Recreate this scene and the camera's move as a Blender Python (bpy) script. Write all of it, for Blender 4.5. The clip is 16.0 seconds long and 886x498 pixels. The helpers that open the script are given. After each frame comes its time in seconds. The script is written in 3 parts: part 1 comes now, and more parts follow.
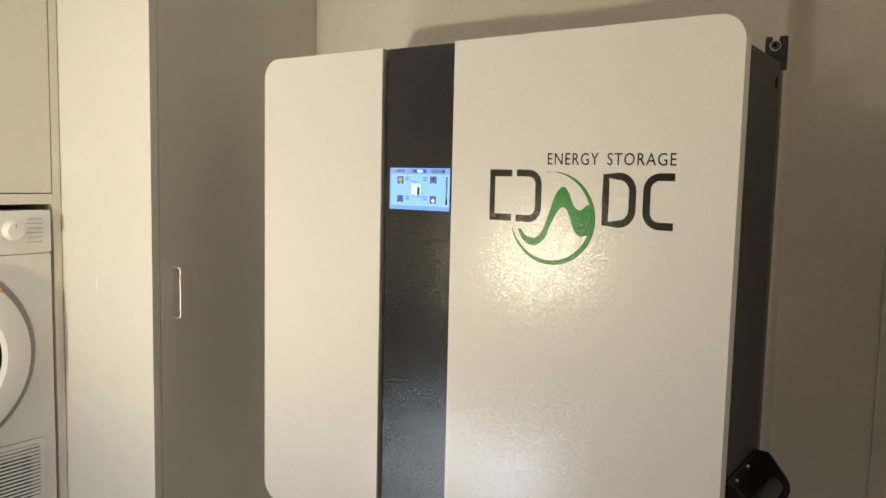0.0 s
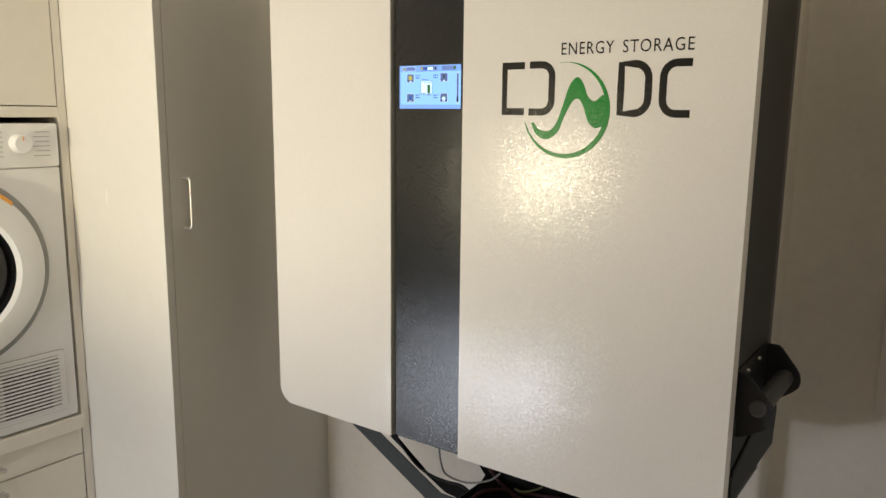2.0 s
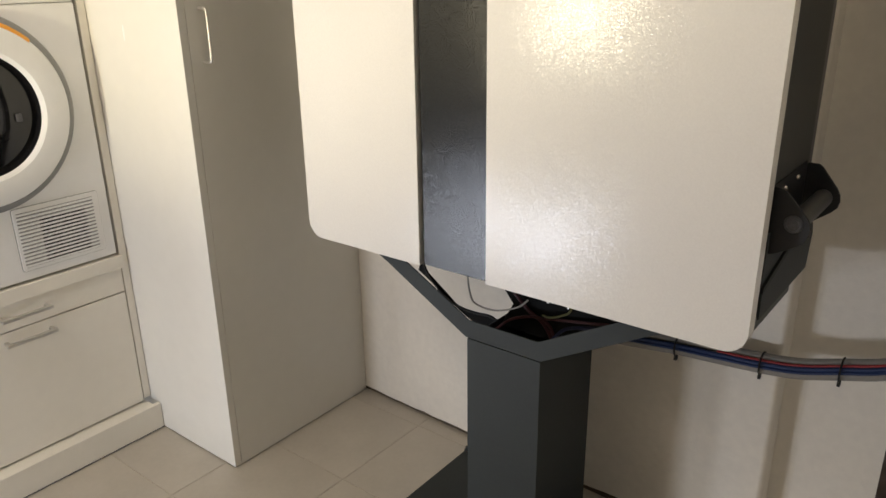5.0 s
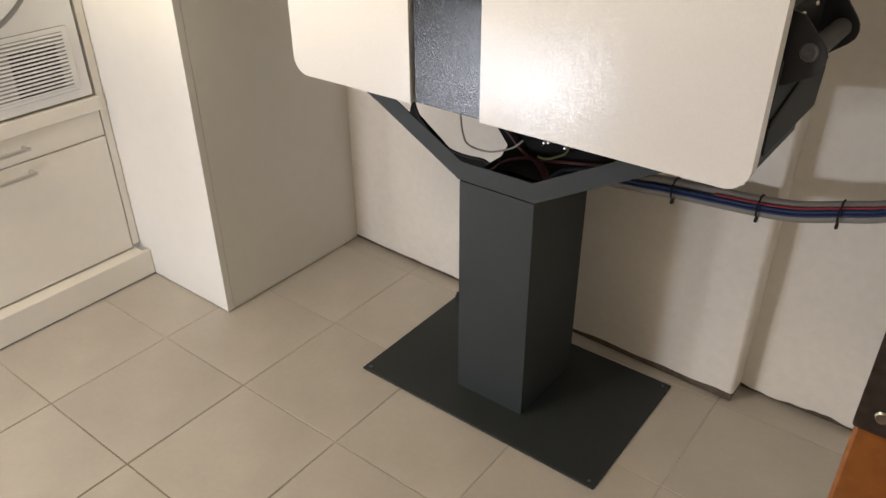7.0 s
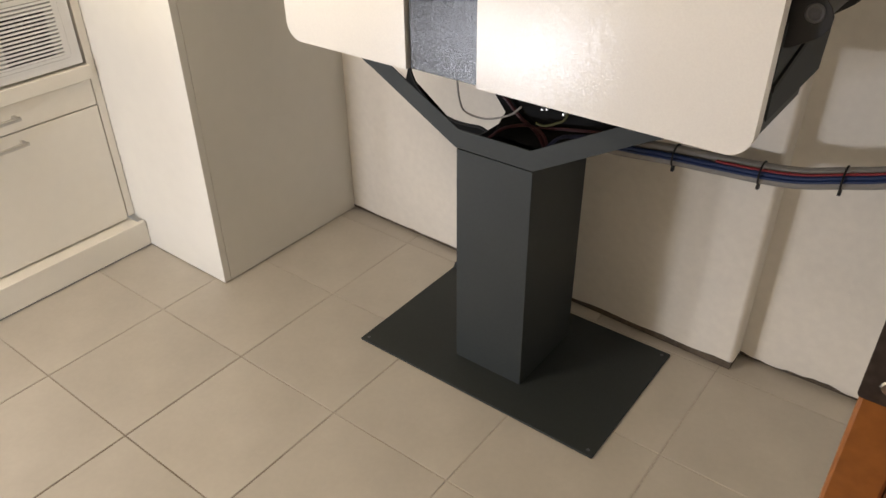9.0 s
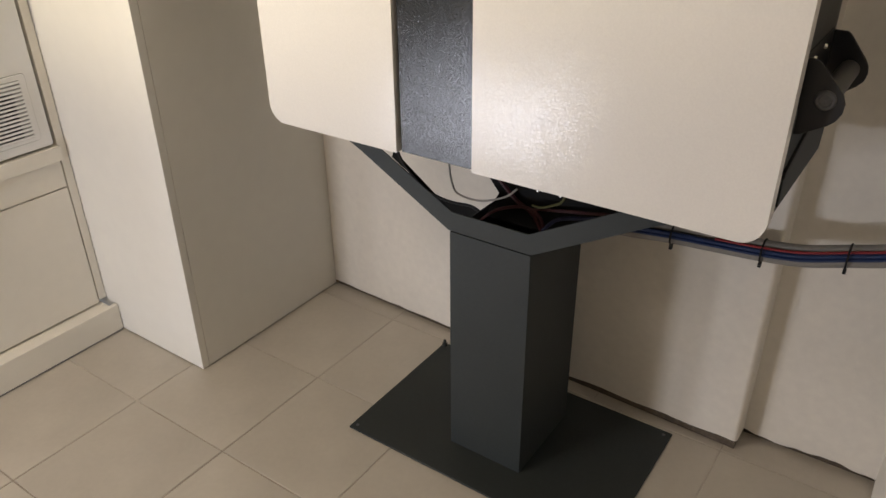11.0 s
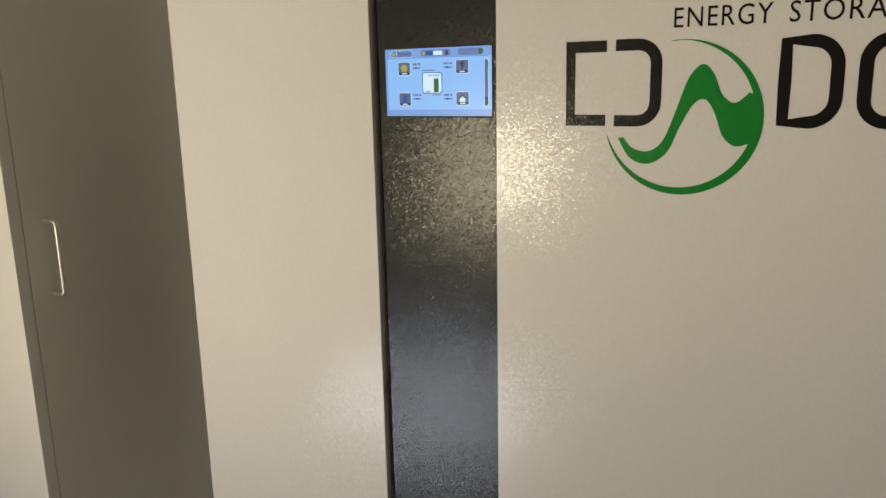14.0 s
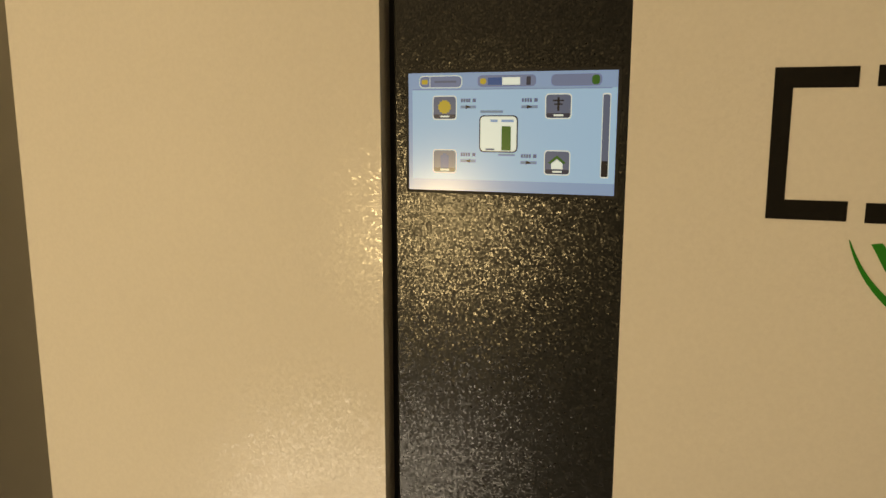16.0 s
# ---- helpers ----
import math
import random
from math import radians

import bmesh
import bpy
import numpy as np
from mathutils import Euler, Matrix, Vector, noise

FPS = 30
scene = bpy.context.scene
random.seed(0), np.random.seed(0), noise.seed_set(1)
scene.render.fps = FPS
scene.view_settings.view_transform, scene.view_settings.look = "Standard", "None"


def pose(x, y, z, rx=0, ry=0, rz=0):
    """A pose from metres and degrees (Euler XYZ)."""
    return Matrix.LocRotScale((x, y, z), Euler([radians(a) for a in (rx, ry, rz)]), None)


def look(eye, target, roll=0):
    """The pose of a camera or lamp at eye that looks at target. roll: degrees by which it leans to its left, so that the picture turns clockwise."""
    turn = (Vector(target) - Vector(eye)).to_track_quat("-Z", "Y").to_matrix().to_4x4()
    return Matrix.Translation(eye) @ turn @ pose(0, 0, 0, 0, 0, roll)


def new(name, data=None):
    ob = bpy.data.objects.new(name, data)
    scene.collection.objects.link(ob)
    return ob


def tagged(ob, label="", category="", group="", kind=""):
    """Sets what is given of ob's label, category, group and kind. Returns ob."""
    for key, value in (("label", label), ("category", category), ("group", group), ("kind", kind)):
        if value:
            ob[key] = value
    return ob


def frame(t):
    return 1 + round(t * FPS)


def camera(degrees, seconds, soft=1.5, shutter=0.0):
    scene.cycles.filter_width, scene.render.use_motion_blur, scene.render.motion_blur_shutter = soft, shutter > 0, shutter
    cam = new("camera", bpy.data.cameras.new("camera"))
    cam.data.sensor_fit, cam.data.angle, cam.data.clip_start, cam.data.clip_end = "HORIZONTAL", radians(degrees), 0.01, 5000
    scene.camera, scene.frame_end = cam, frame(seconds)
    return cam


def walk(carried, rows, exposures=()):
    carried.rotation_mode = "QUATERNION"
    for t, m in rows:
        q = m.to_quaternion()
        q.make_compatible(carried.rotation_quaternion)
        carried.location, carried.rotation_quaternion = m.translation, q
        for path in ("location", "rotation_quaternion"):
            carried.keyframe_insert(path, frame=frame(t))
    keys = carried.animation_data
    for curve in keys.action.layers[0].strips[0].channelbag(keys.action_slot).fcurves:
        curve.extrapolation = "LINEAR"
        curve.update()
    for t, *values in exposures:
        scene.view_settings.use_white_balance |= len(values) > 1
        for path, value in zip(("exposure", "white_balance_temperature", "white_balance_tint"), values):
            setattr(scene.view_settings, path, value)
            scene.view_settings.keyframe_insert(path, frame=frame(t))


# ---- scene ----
cam = camera(60.6, 16.0)
PATH = [
    (0, (0.095, 0.143, 1.547), (-1.053, 1.771, 1.361), 1.3),
    (0.5, (0.082, 0.141, 1.523), (-1.057, 1.77, 1.306), 1.4),
    (1, (0.081, 0.143, 1.503), (-1.064, 1.762, 1.244), 1.6),
    (1.5, (0.082, 0.136, 1.487), (-1.066, 1.743, 1.169), 1.2),
    (2, (0.087, 0.135, 1.473), (-1.058, 1.737, 1.121), 0.6),
    (2.5, (0.091, 0.144, 1.457), (-1.068, 1.719, 1.035), 0.2),
    (3, (0.093, 0.144, 1.445), (-1.069, 1.701, 0.971), -0.2),
    (5.5, (0.089, 0.159, 1.371), (-1.057, 1.603, 0.596), -0.7),
    (6, (0.082, 0.166, 1.35), (-1.029, 1.583, 0.48), -0.1),
    (6.5, (0.079, 0.172, 1.342), (-1.001, 1.551, 0.377), -0.3),
    (7, (0.072, 0.176, 1.331), (-0.975, 1.536, 0.303), -0.3),
    (7.5, (0.071, 0.168, 1.323), (-0.953, 1.513, 0.254), -0.3),
    (8, (0.071, 0.176, 1.318), (-0.952, 1.499, 0.222), -0.6),
    (10.5, (0.01, 0.22, 1.324), (-0.997, 1.585, 0.265), -1.1),
    (11, (-0.032, 0.237, 1.344), (-1.029, 1.67, 0.368), -0.6),
    (11.5, (-0.08, 0.264, 1.382), (-1.072, 1.752, 0.487), -1.0),
    (12, (-0.131, 0.298, 1.408), (-1.098, 1.861, 0.619), -0.4),
    (12.5, (-0.192, 0.343, 1.436), (-1.134, 1.976, 0.769), 0.4),
    (13, (-0.266, 0.405, 1.456), (-1.201, 2.079, 0.887), -0.0),
    (13.5, (-0.326, 0.451, 1.481), (-1.219, 2.172, 0.989), -1.0),
    (14, (-0.37, 0.498, 1.523), (-1.279, 2.228, 1.095), -1.2),
    (14.5, (-0.445, 0.572, 1.516), (-1.276, 2.351, 1.136), -0.3),
    (15, (-0.542, 0.681, 1.507), (-1.327, 2.478, 1.113), -0.4),
    (15.5, (-0.609, 0.75, 1.529), (-1.353, 2.567, 1.15), -0.0),
    (16, (-0.693, 0.836, 1.537), (-1.34, 2.696, 1.187), -0.0),
]
EXPOSURES = [
    (0, -0.52, 6300, 12),
    (2.5, -0.46, 6200, 13),
    (5.5, -0.06, 6200, 15),
    (6.0, 0.08, 6250, 16),
    (7, 0.17, 6300, 16),
    (8, 0.22, 6450, 16),
    (10.5, 0.25, 6400, 16),
    (11, -0.16, 6350, 17),
    (11.5, -0.24, 6350, 16),
    (12.5, -0.32, 6300, 15),
    (13.5, -0.72, 6300, 13),
    (14, -1.02, 6350, 13),
    (14.5, -1.06, 6700, 12),
    (15, -1.12, 7600, 12),
    (15.5, -1.15, 9450, 12),
    (16, -1.30, 10800, 13),
]
walk(cam, [(t, look(eye, target, roll)) for t, eye, target, roll in PATH], EXPOSURES)

# ---------------------------------------------------------------- light
SUN_WARM = (1.0, 0.88, 0.57)
world = bpy.data.worlds.new("world")
scene.world = world
world.use_nodes = True
sky = world.node_tree.nodes.new("ShaderNodeTexSky")
sky.sky_type, sky.sun_disc, sky.sun_elevation, sky.sun_rotation = "NISHITA", False, radians(35), radians(200)
world.node_tree.links.new(sky.outputs["Color"], world.node_tree.nodes["Background"].inputs["Color"])
world.node_tree.nodes["Background"].inputs["Strength"].default_value = 0.1


def lamp(name, kind, where, energy, colour, **more):
    data = bpy.data.lights.new(name, kind)
    data.energy, data.color = energy, colour
    if "radius" in more:
        data.shadow_soft_size = more["radius"]
    if "size" in more:
        data.shape, data.size, data.size_y = "RECTANGLE", *more["size"]
    ob = new(name, data)
    ob.matrix_world = where
    return ob


# warm shaded wall lamp of the room, at shoulder height, tilted up
shaded = lamp("warm_bulb", "SPOT", look((-1.58, -0.62, 1.18), (-1.60, 0.13, 1.86)), 98.0, SUN_WARM, radius=0.035)
shaded.data.spot_size, shaded.data.spot_blend = radians(118), 0.48
# two cool lamps added inside the south wall, placed by the panel's highlights
lamp("added_cool_lamp", "AREA", look((-1.70, -0.60, 0.108), (-1.00, 1.4, 0.30)), 11.5, (0.88, 0.935, 1.0), size=(0.23, 0.15))
lamp("added_cool_lamp", "AREA", look((-2.20, -0.60, 0.108), (-1.10, 1.4, 0.30)), 9.0, (0.88, 0.935, 1.0), size=(0.17, 0.15))
# weak fill lamp added high behind the camera, no known source there
lamp("high_rear_fill", "AREA", look((-0.10, -0.72, 2.15), (-0.5, 0.9, 0.9)), 0.2, (1.0, 0.91, 0.80), size=(0.4, 0.3))
# fill lamp added under the ceiling to brighten the floor
lamp("ceiling_fill", "AREA", look((-1.50, -0.10, 2.40), (-1.50, -0.099, 0)), 16.0, (1.0, 0.89, 0.77), size=(0.5, 0.5))


# ---------------------------------------------------------------- materials
def material(name, colour, rough=0.5, metal=0.0, coarse=(3.0, 0.06), fine=(60.0, 0.04), bump=(), tint=None, coat=0.0, spread=0.0, gloss=0.5, facets=()):
    """Principled paint with variation at two scales (size, amount), and bumps as (scale, height in metres, detail).
    facets: (cells per metre, tilt) of a stippled coat whose tiny faces each lean their own way."""
    m = bpy.data.materials.new(name)
    m.use_nodes = True
    tree = m.node_tree
    add, link = tree.nodes.new, tree.links.new
    out = tree.nodes["Principled BSDF"]
    where = add("ShaderNodeTexCoord").outputs["Object"]
    level = None
    for scale, amount in (coarse, fine):
        n = add("ShaderNodeTexNoise")
        n.inputs["Scale"].default_value, n.inputs["Detail"].default_value = scale, 5
        link(where, n.inputs["Vector"])
        r = add("ShaderNodeMapRange")
        r.inputs["From Min"].default_value, r.inputs["From Max"].default_value = 0.3, 0.7
        r.inputs["To Min"].default_value, r.inputs["To Max"].default_value = 1 - amount, 1 + amount
        link(n.outputs["Fac"], r.inputs["Value"])
        if level is None:
            level = r.outputs["Result"]
            first = n.outputs["Fac"]
        else:
            t = add("ShaderNodeMath")
            t.operation = "MULTIPLY"
            link(level, t.inputs[0]), link(r.outputs["Result"], t.inputs[1])
            level = t.outputs["Value"]
    if spread:
        info = add("ShaderNodeObjectInfo")
        r = add("ShaderNodeMapRange")
        r.inputs["To Min"].default_value, r.inputs["To Max"].default_value = 1 - spread, 1 + spread
        link(info.outputs["Random"], r.inputs["Value"])
        t = add("ShaderNodeMath")
        t.operation = "MULTIPLY"
        link(level, t.inputs[0]), link(r.outputs["Result"], t.inputs[1])
        level = t.outputs["Value"]
    mix = add("ShaderNodeMix")
    mix.data_type = "RGBA"
    mix.inputs["A"].default_value = (*colour, 1)
    mix.inputs["B"].default_value = (*(tint or colour), 1)
    link(first, mix.inputs["Factor"])
    scaled = add("ShaderNodeVectorMath")
    scaled.operation = "SCALE"
    link(mix.outputs["Result"], scaled.inputs[0]), link(level, scaled.inputs["Scale"])
    link(scaled.outputs["Vector"], out.inputs["Base Color"])
    out.inputs["Roughness"].default_value, out.inputs["Metallic"].default_value = rough, metal
    out.inputs["Coat Weight"].default_value = coat
    out.inputs["Specular IOR Level"].default_value = gloss
    normal = None
    for scale, tilt in facets:
        cells = add("ShaderNodeTexVoronoi")
        cells.inputs["Scale"].default_value = scale
        link(where, cells.inputs["Vector"])
        lean = add("ShaderNodeVectorMath")
        lean.operation = "MULTIPLY_ADD"
        link(cells.outputs["Color"], lean.inputs[0])
        lean.inputs[1].default_value, lean.inputs[2].default_value = (2 * tilt,) * 3, (-tilt,) * 3
        total = add("ShaderNodeVectorMath")
        total.operation = "ADD"
        link(normal or add("ShaderNodeNewGeometry").outputs["Normal"], total.inputs[0]), link(lean.outputs["Vector"], total.inputs[1])
        unit_length = add("ShaderNodeVectorMath")
        unit_length.operation = "NORMALIZE"
        link(total.outputs["Vector"], unit_length.inputs[0])
        normal = unit_length.outputs["Vector"]
    for scale, height, detail in bump:
        n = add("ShaderNodeTexNoise")
        n.inputs["Scale"].default_value, n.inputs["Detail"].default_value = scale, detail
        link(where, n.inputs["Vector"])
        b = add("ShaderNodeBump")
        b.inputs["Distance"].default_value, b.inputs["Strength"].default_value = height, 1.0
        link(n.outputs["Fac"], b.inputs["Height"])
        if normal:
            link(normal, b.inputs["Normal"])
        normal = b.outputs["Normal"]
    if normal:
        link(normal, out.inputs["Normal"])
    return m


def glow(name, colour, strength):
    m = bpy.data.materials.new(name)
    m.use_nodes = True
    out = m.node_tree.nodes["Principled BSDF"]
    out.inputs["Base Color"].default_value = (0.02, 0.02, 0.02, 1)
    out.inputs["Roughness"].default_value = 0.2
    out.inputs["Emission Color"].default_value = (*colour, 1)
    out.inputs["Emission Strength"].default_value = strength
    return m


PLASTER = material("plaster", (0.75, 0.71, 0.64), 0.9, coarse=(2.2, 0.05), fine=(45, 0.03), bump=((3.0, 0.010, 3), (60, 0.0012, 5)), tint=(0.71, 0.665, 0.585))
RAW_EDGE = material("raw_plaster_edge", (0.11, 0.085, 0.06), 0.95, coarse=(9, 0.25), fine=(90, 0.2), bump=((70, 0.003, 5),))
LAMINATE = material("cream_laminate", (0.82, 0.785, 0.70), 0.42, coarse=(1.6, 0.03), fine=(30, 0.012), bump=((420, 0.00006, 2),))
CARCASS = material("cupboard_laminate", (0.76, 0.74, 0.68), 0.36, coarse=(1.4, 0.03), fine=(25, 0.012), bump=((5.0, 0.0006, 2), (420, 0.00005, 2)))
ENAMEL = material("white_enamel", (0.86, 0.86, 0.85), 0.3, coarse=(2, 0.02), fine=(40, 0.01), bump=((500, 0.00003, 2),))
PALE_GREY = material("pale_grey_plastic", (0.32, 0.32, 0.315), 0.45)
SATIN = material("satin_steel", (0.68, 0.66, 0.62), 0.42, metal=1.0, fine=(260, 0.06))
RIM_GREY = material("grey_door_rim", (0.24, 0.24, 0.235), 0.4)
PRINT_GREY = material("pale_print", (0.46, 0.46, 0.45), 0.6)
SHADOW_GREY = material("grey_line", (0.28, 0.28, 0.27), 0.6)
ORANGE = material("orange_plastic", (0.85, 0.36, 0.02), 0.4)
POWDER = material("white_powder_coat", (0.76, 0.735, 0.69), 0.18, coarse=(1.8, 0.025), fine=(300, 0.02), gloss=0.26, facets=((360, 0.020), (680, 0.042)))
ANTHRACITE = material("anthracite_powder_coat", (0.011, 0.012, 0.012), 0.21, coarse=(2, 0.1), fine=(400, 0.15), gloss=0.36, facets=((560, 0.034), (1000, 0.066)))
STEEL_GREY = material("grey_lacquered_steel", (0.025, 0.030, 0.029), 0.6, coarse=(4, 0.08), fine=(120, 0.06), bump=((600, 0.00008, 2),), gloss=0.36)
BODY_GREY = material("dark_sheet_steel", (0.040, 0.042, 0.042), 0.5, coarse=(3, 0.1), fine=(150, 0.06), bump=((500, 0.0001, 2),))
BACK_GREY = material("galvanised_back", (0.16, 0.155, 0.145), 0.5, metal=0.3, fine=(60, 0.1))
# red of the loose wires, with the shade under the unit in its colour
WIRE_RED_SHADED = material("shade_darkened_red_wire", (0.045, 0.006, 0.008), 0.6)
ROD_GREY = material("grey_rod", (0.085, 0.085, 0.082), 0.45, fine=(150, 0.1))
BLACK = material("black_steel", (0.012, 0.012, 0.013), 0.42, fine=(150, 0.1), bump=((400, 0.0001, 2),))
BLACK_PLASTIC = material("black_plastic", (0.010, 0.010, 0.010), 0.6, gloss=0.3)
MATT_BLACK = material("matt_black_steel", (0.008, 0.008, 0.008), 0.85, fine=(150, 0.1), gloss=0.2)
BRIGHT = material("bright_metal", (0.62, 0.60, 0.56), 0.25, metal=1.0, fine=(200, 0.1))
BOLT_GREY = material("zinc_bolt", (0.085, 0.085, 0.09), 0.5, metal=0.2, fine=(200, 0.15))
GLASS_DARK = material("dark_door_glass", (0.010, 0.010, 0.011), 0.06, coarse=(4, 0.1))
def darkened_round(m, deep_tone, at, near, far):
    """Darkens a material towards a second tone round a plan point, fading from near to far, with a ragged edge."""
    tree = m.node_tree
    add, link = tree.nodes.new, tree.links.new
    out = tree.nodes["Principled BSDF"]
    clean = out.inputs["Base Color"].links[0].from_socket
    where = add("ShaderNodeTexCoord").outputs["Object"]
    gap = add("ShaderNodeVectorMath")
    gap.operation = "DISTANCE"
    link(where, gap.inputs[0])
    gap.inputs[1].default_value = at
    rag = add("ShaderNodeTexNoise")
    rag.inputs["Scale"].default_value, rag.inputs["Detail"].default_value = 7, 5
    link(where, rag.inputs["Vector"])
    reach = add("ShaderNodeMath")
    reach.operation = "MULTIPLY_ADD"
    link(rag.outputs["Fac"], reach.inputs[0]), link(gap.outputs["Value"], reach.inputs[2])
    reach.inputs[1].default_value = 0.9
    share = add("ShaderNodeMapRange")
    share.inputs["From Min"].default_value, share.inputs["From Max"].default_value = near + 0.45, far + 0.45
    link(reach.outputs["Value"], share.inputs["Value"])
    mix = add("ShaderNodeMix")
    mix.data_type = "RGBA"
    mix.inputs["A"].default_value = (*deep_tone, 1)
    link(share.outputs["Result"], mix.inputs["Factor"]), link(clean, mix.inputs["B"])
    link(mix.outputs["Result"], out.inputs["Base Color"])


TILE = material("beige_tile", (0.53, 0.485, 0.41), 0.42, coarse=(5, 0.11), fine=(70, 0.022), bump=((7, 0.0008, 3), (160, 0.00012, 3)), tint=(0.455, 0.42, 0.36), spread=0.035)
GROUT = material("grout", (0.52, 0.47, 0.40), 0.9, coarse=(2.6, 0.12), fine=(150, 0.12), tint=(0.44, 0.40, 0.34))
darkened_round(GROUT, (0.21, 0.172, 0.13), (-1.15, 0.35, 0.0), 0.25, 0.95)
WOOD = material("orange_varnished_wood", (0.40, 0.145, 0.030), 0.3, coarse=(6, 0.12), fine=(80, 0.12), tint=(0.30, 0.095, 0.018), bump=((120, 0.0002, 3),), coat=0.3)
WOOD_DARK = material("brown_varnished_wood", (0.17, 0.062, 0.020), 0.35, coarse=(6, 0.15), fine=(80, 0.12), coat=0.3)
PLATE_METAL = material("burnished_strike_plate", (0.10, 0.08, 0.07), 0.35, metal=0.7, fine=(120, 0.2))
CABLE_GREY = material("grey_cable_jacket", (0.23, 0.215, 0.195), 0.55, fine=(90, 0.06))
CABLE_RED = material("red_cable_jacket", (0.27, 0.025, 0.03), 0.45)
CABLE_BLUE = material("blue_cable_jacket", (0.010, 0.027, 0.095), 0.45)
# blue and yellow loose wires, likewise darkened for the shade under the unit
WIRE_BLUE_SHADED = material("shade_darkened_blue_wire", (0.008, 0.012, 0.045), 0.6)
WIRE_YELLOW_SHADED = material("shade_darkened_yellow_green_wire", (0.075, 0.072, 0.015), 0.6)
LETTER = material("black_print", (0.012, 0.011, 0.010), 0.26, gloss=0.18, facets=((360, 0.020), (680, 0.042)))
GREEN = material("green_print", (0.012, 0.22, 0.030), 0.26, gloss=0.18, facets=((360, 0.020), (680, 0.042)))
# darker copy of the plaster for unseen walls, holds bounced light down
LOW_BOUNCE_PLASTER = material("low_bounce_plaster", (0.40, 0.37, 0.33), 0.9, coarse=(2.2, 0.05), fine=(45, 0.03), bump=((60, 0.0012, 5),))
# paint of the unseen ceiling, greyed to cut bounce as well
CEILING_GREYED = material("ceiling_paint", (0.55, 0.53, 0.49), 0.9, bump=((30, 0.001, 4),))
SCREEN = glow("screen_blue", (0.26, 0.50, 1.0), 1.35)
SCREEN_PALE = glow("screen_pale", (0.28, 0.57, 1.0), 1.75)
SCREEN_WHITE = glow("screen_white", (0.66, 0.88, 1.0), 1.9)
SCREEN_GREY = glow("screen_grey", (0.20, 0.31, 0.62), 0.75)
SCREEN_PILL = glow("screen_pill", (0.24, 0.38, 0.80), 0.95)
SCREEN_FAINT = glow("screen_faint", (0.26, 0.46, 0.80), 1.0)
SCREEN_DARK = glow("screen_dark", (0.07, 0.10, 0.22), 0.6)
SCREEN_MID = glow("screen_mid_blue", (0.04, 0.22, 0.85), 0.7)
SCREEN_GREEN = glow("screen_green", (0.03, 0.26, 0.03), 0.8)
SCREEN_YELLOW = glow("screen_yellow", (0.85, 0.75, 0.12), 0.9)
SCREEN_BLACK = glow("screen_black", (0.01, 0.015, 0.04), 0.5)


# ---------------------------------------------------------------- mesh helpers
def part(name, bm, mat, parent=None, label="", smooth=False):
    """One mesh object from a bmesh, under a thing or a part."""
    mesh = bpy.data.meshes.new(name)
    bmesh.ops.recalc_face_normals(bm, faces=bm.faces)
    if smooth:
        for f in bm.faces:
            f.smooth = True
        for e in bm.edges:
            if len(e.link_faces) == 2 and e.calc_face_angle(0) > 0.7:
                e.smooth = False
    bm.to_mesh(mesh)
    bm.free()
    for m in mat if isinstance(mat, (list, tuple)) else [mat]:
        mesh.materials.append(m)
    ob = new(name, mesh)
    if parent is not None:
        ob.parent = parent
    if label:
        ob["label"] = label
    return ob


def thing(name, label, category, group="", kind="", at=(0, 0, 0)):
    ob = new(name)
    ob.empty_display_size = 0.05
    ob.location = at
    return tagged(ob, label, category, group, kind)


def join(*parts):
    """Several bmeshes as one; a part may be (bmesh, material index)."""
    out = bmesh.new()
    for p in parts:
        bm, index = p if isinstance(p, tuple) else (p, 0)
        at = {v: out.verts.new(v.co) for v in bm.verts}
        for f in bm.faces:
            try:
                g = out.faces.new([at[v] for v in f.verts])
                g.material_index = index
            except ValueError:
                pass
        bm.free()
    return out


def box(x0, x1, y0, y1, z0, z1, r=0.0, seg=2):
    bm = bmesh.new()
    bmesh.ops.create_cube(bm, size=1)
    for v in bm.verts:
        v.co = Vector(((x0 + x1) / 2 + v.co.x * (x1 - x0), (y0 + y1) / 2 + v.co.y * (y1 - y0), (z0 + z1) / 2 + v.co.z * (z1 - z0)))
    if r:
        bmesh.ops.bevel(bm, geom=list(bm.edges), offset=r, segments=seg, affect="EDGES", profile=0.5)
    return bm


AX = {"x": lambda a, b, d: Vector((d, a, b)), "y": lambda a, b, d: Vector((a, d, b)), "z": lambda a, b, d: Vector((a, b, d))}


def prism(outline, axis, d0, d1, r=0.0, seg=2):
    """A flat outline, in the plane across axis, extruded from d0 to d1. r: rounding of the rims at d0 and d1."""
    bm = bmesh.new()
    low = [bm.verts.new(AX[axis](a, b, d0)) for a, b in outline]
    high = [bm.verts.new(AX[axis](a, b, d1)) for a, b in outline]
    n = len(outline)
    ends = [bm.faces.new(low), bm.faces.new(high)]
    for i in range(n):
        bm.faces.new((low[i], low[(i + 1) % n], high[(i + 1) % n], high[i]))
    if r:
        edges = {e for f in ends for e in f.edges}
        bmesh.ops.bevel(bm, geom=list(edges), offset=r, segments=seg, affect="EDGES", profile=0.5)
    return bm


def round_rect(a0, a1, b0, b1, radii, seg=6):
    """Outline with corner radii in the order low-low, high-low, high-high, low-high."""
    if not isinstance(radii, (list, tuple)):
        radii = (radii,) * 4
    pts = []
    for (a, b), r, start in zip(((a0, b0), (a1, b0), (a1, b1), (a0, b1)), radii, (180, 270, 0, 90)):
        if r <= 0:
            pts.append((a, b))
            continue
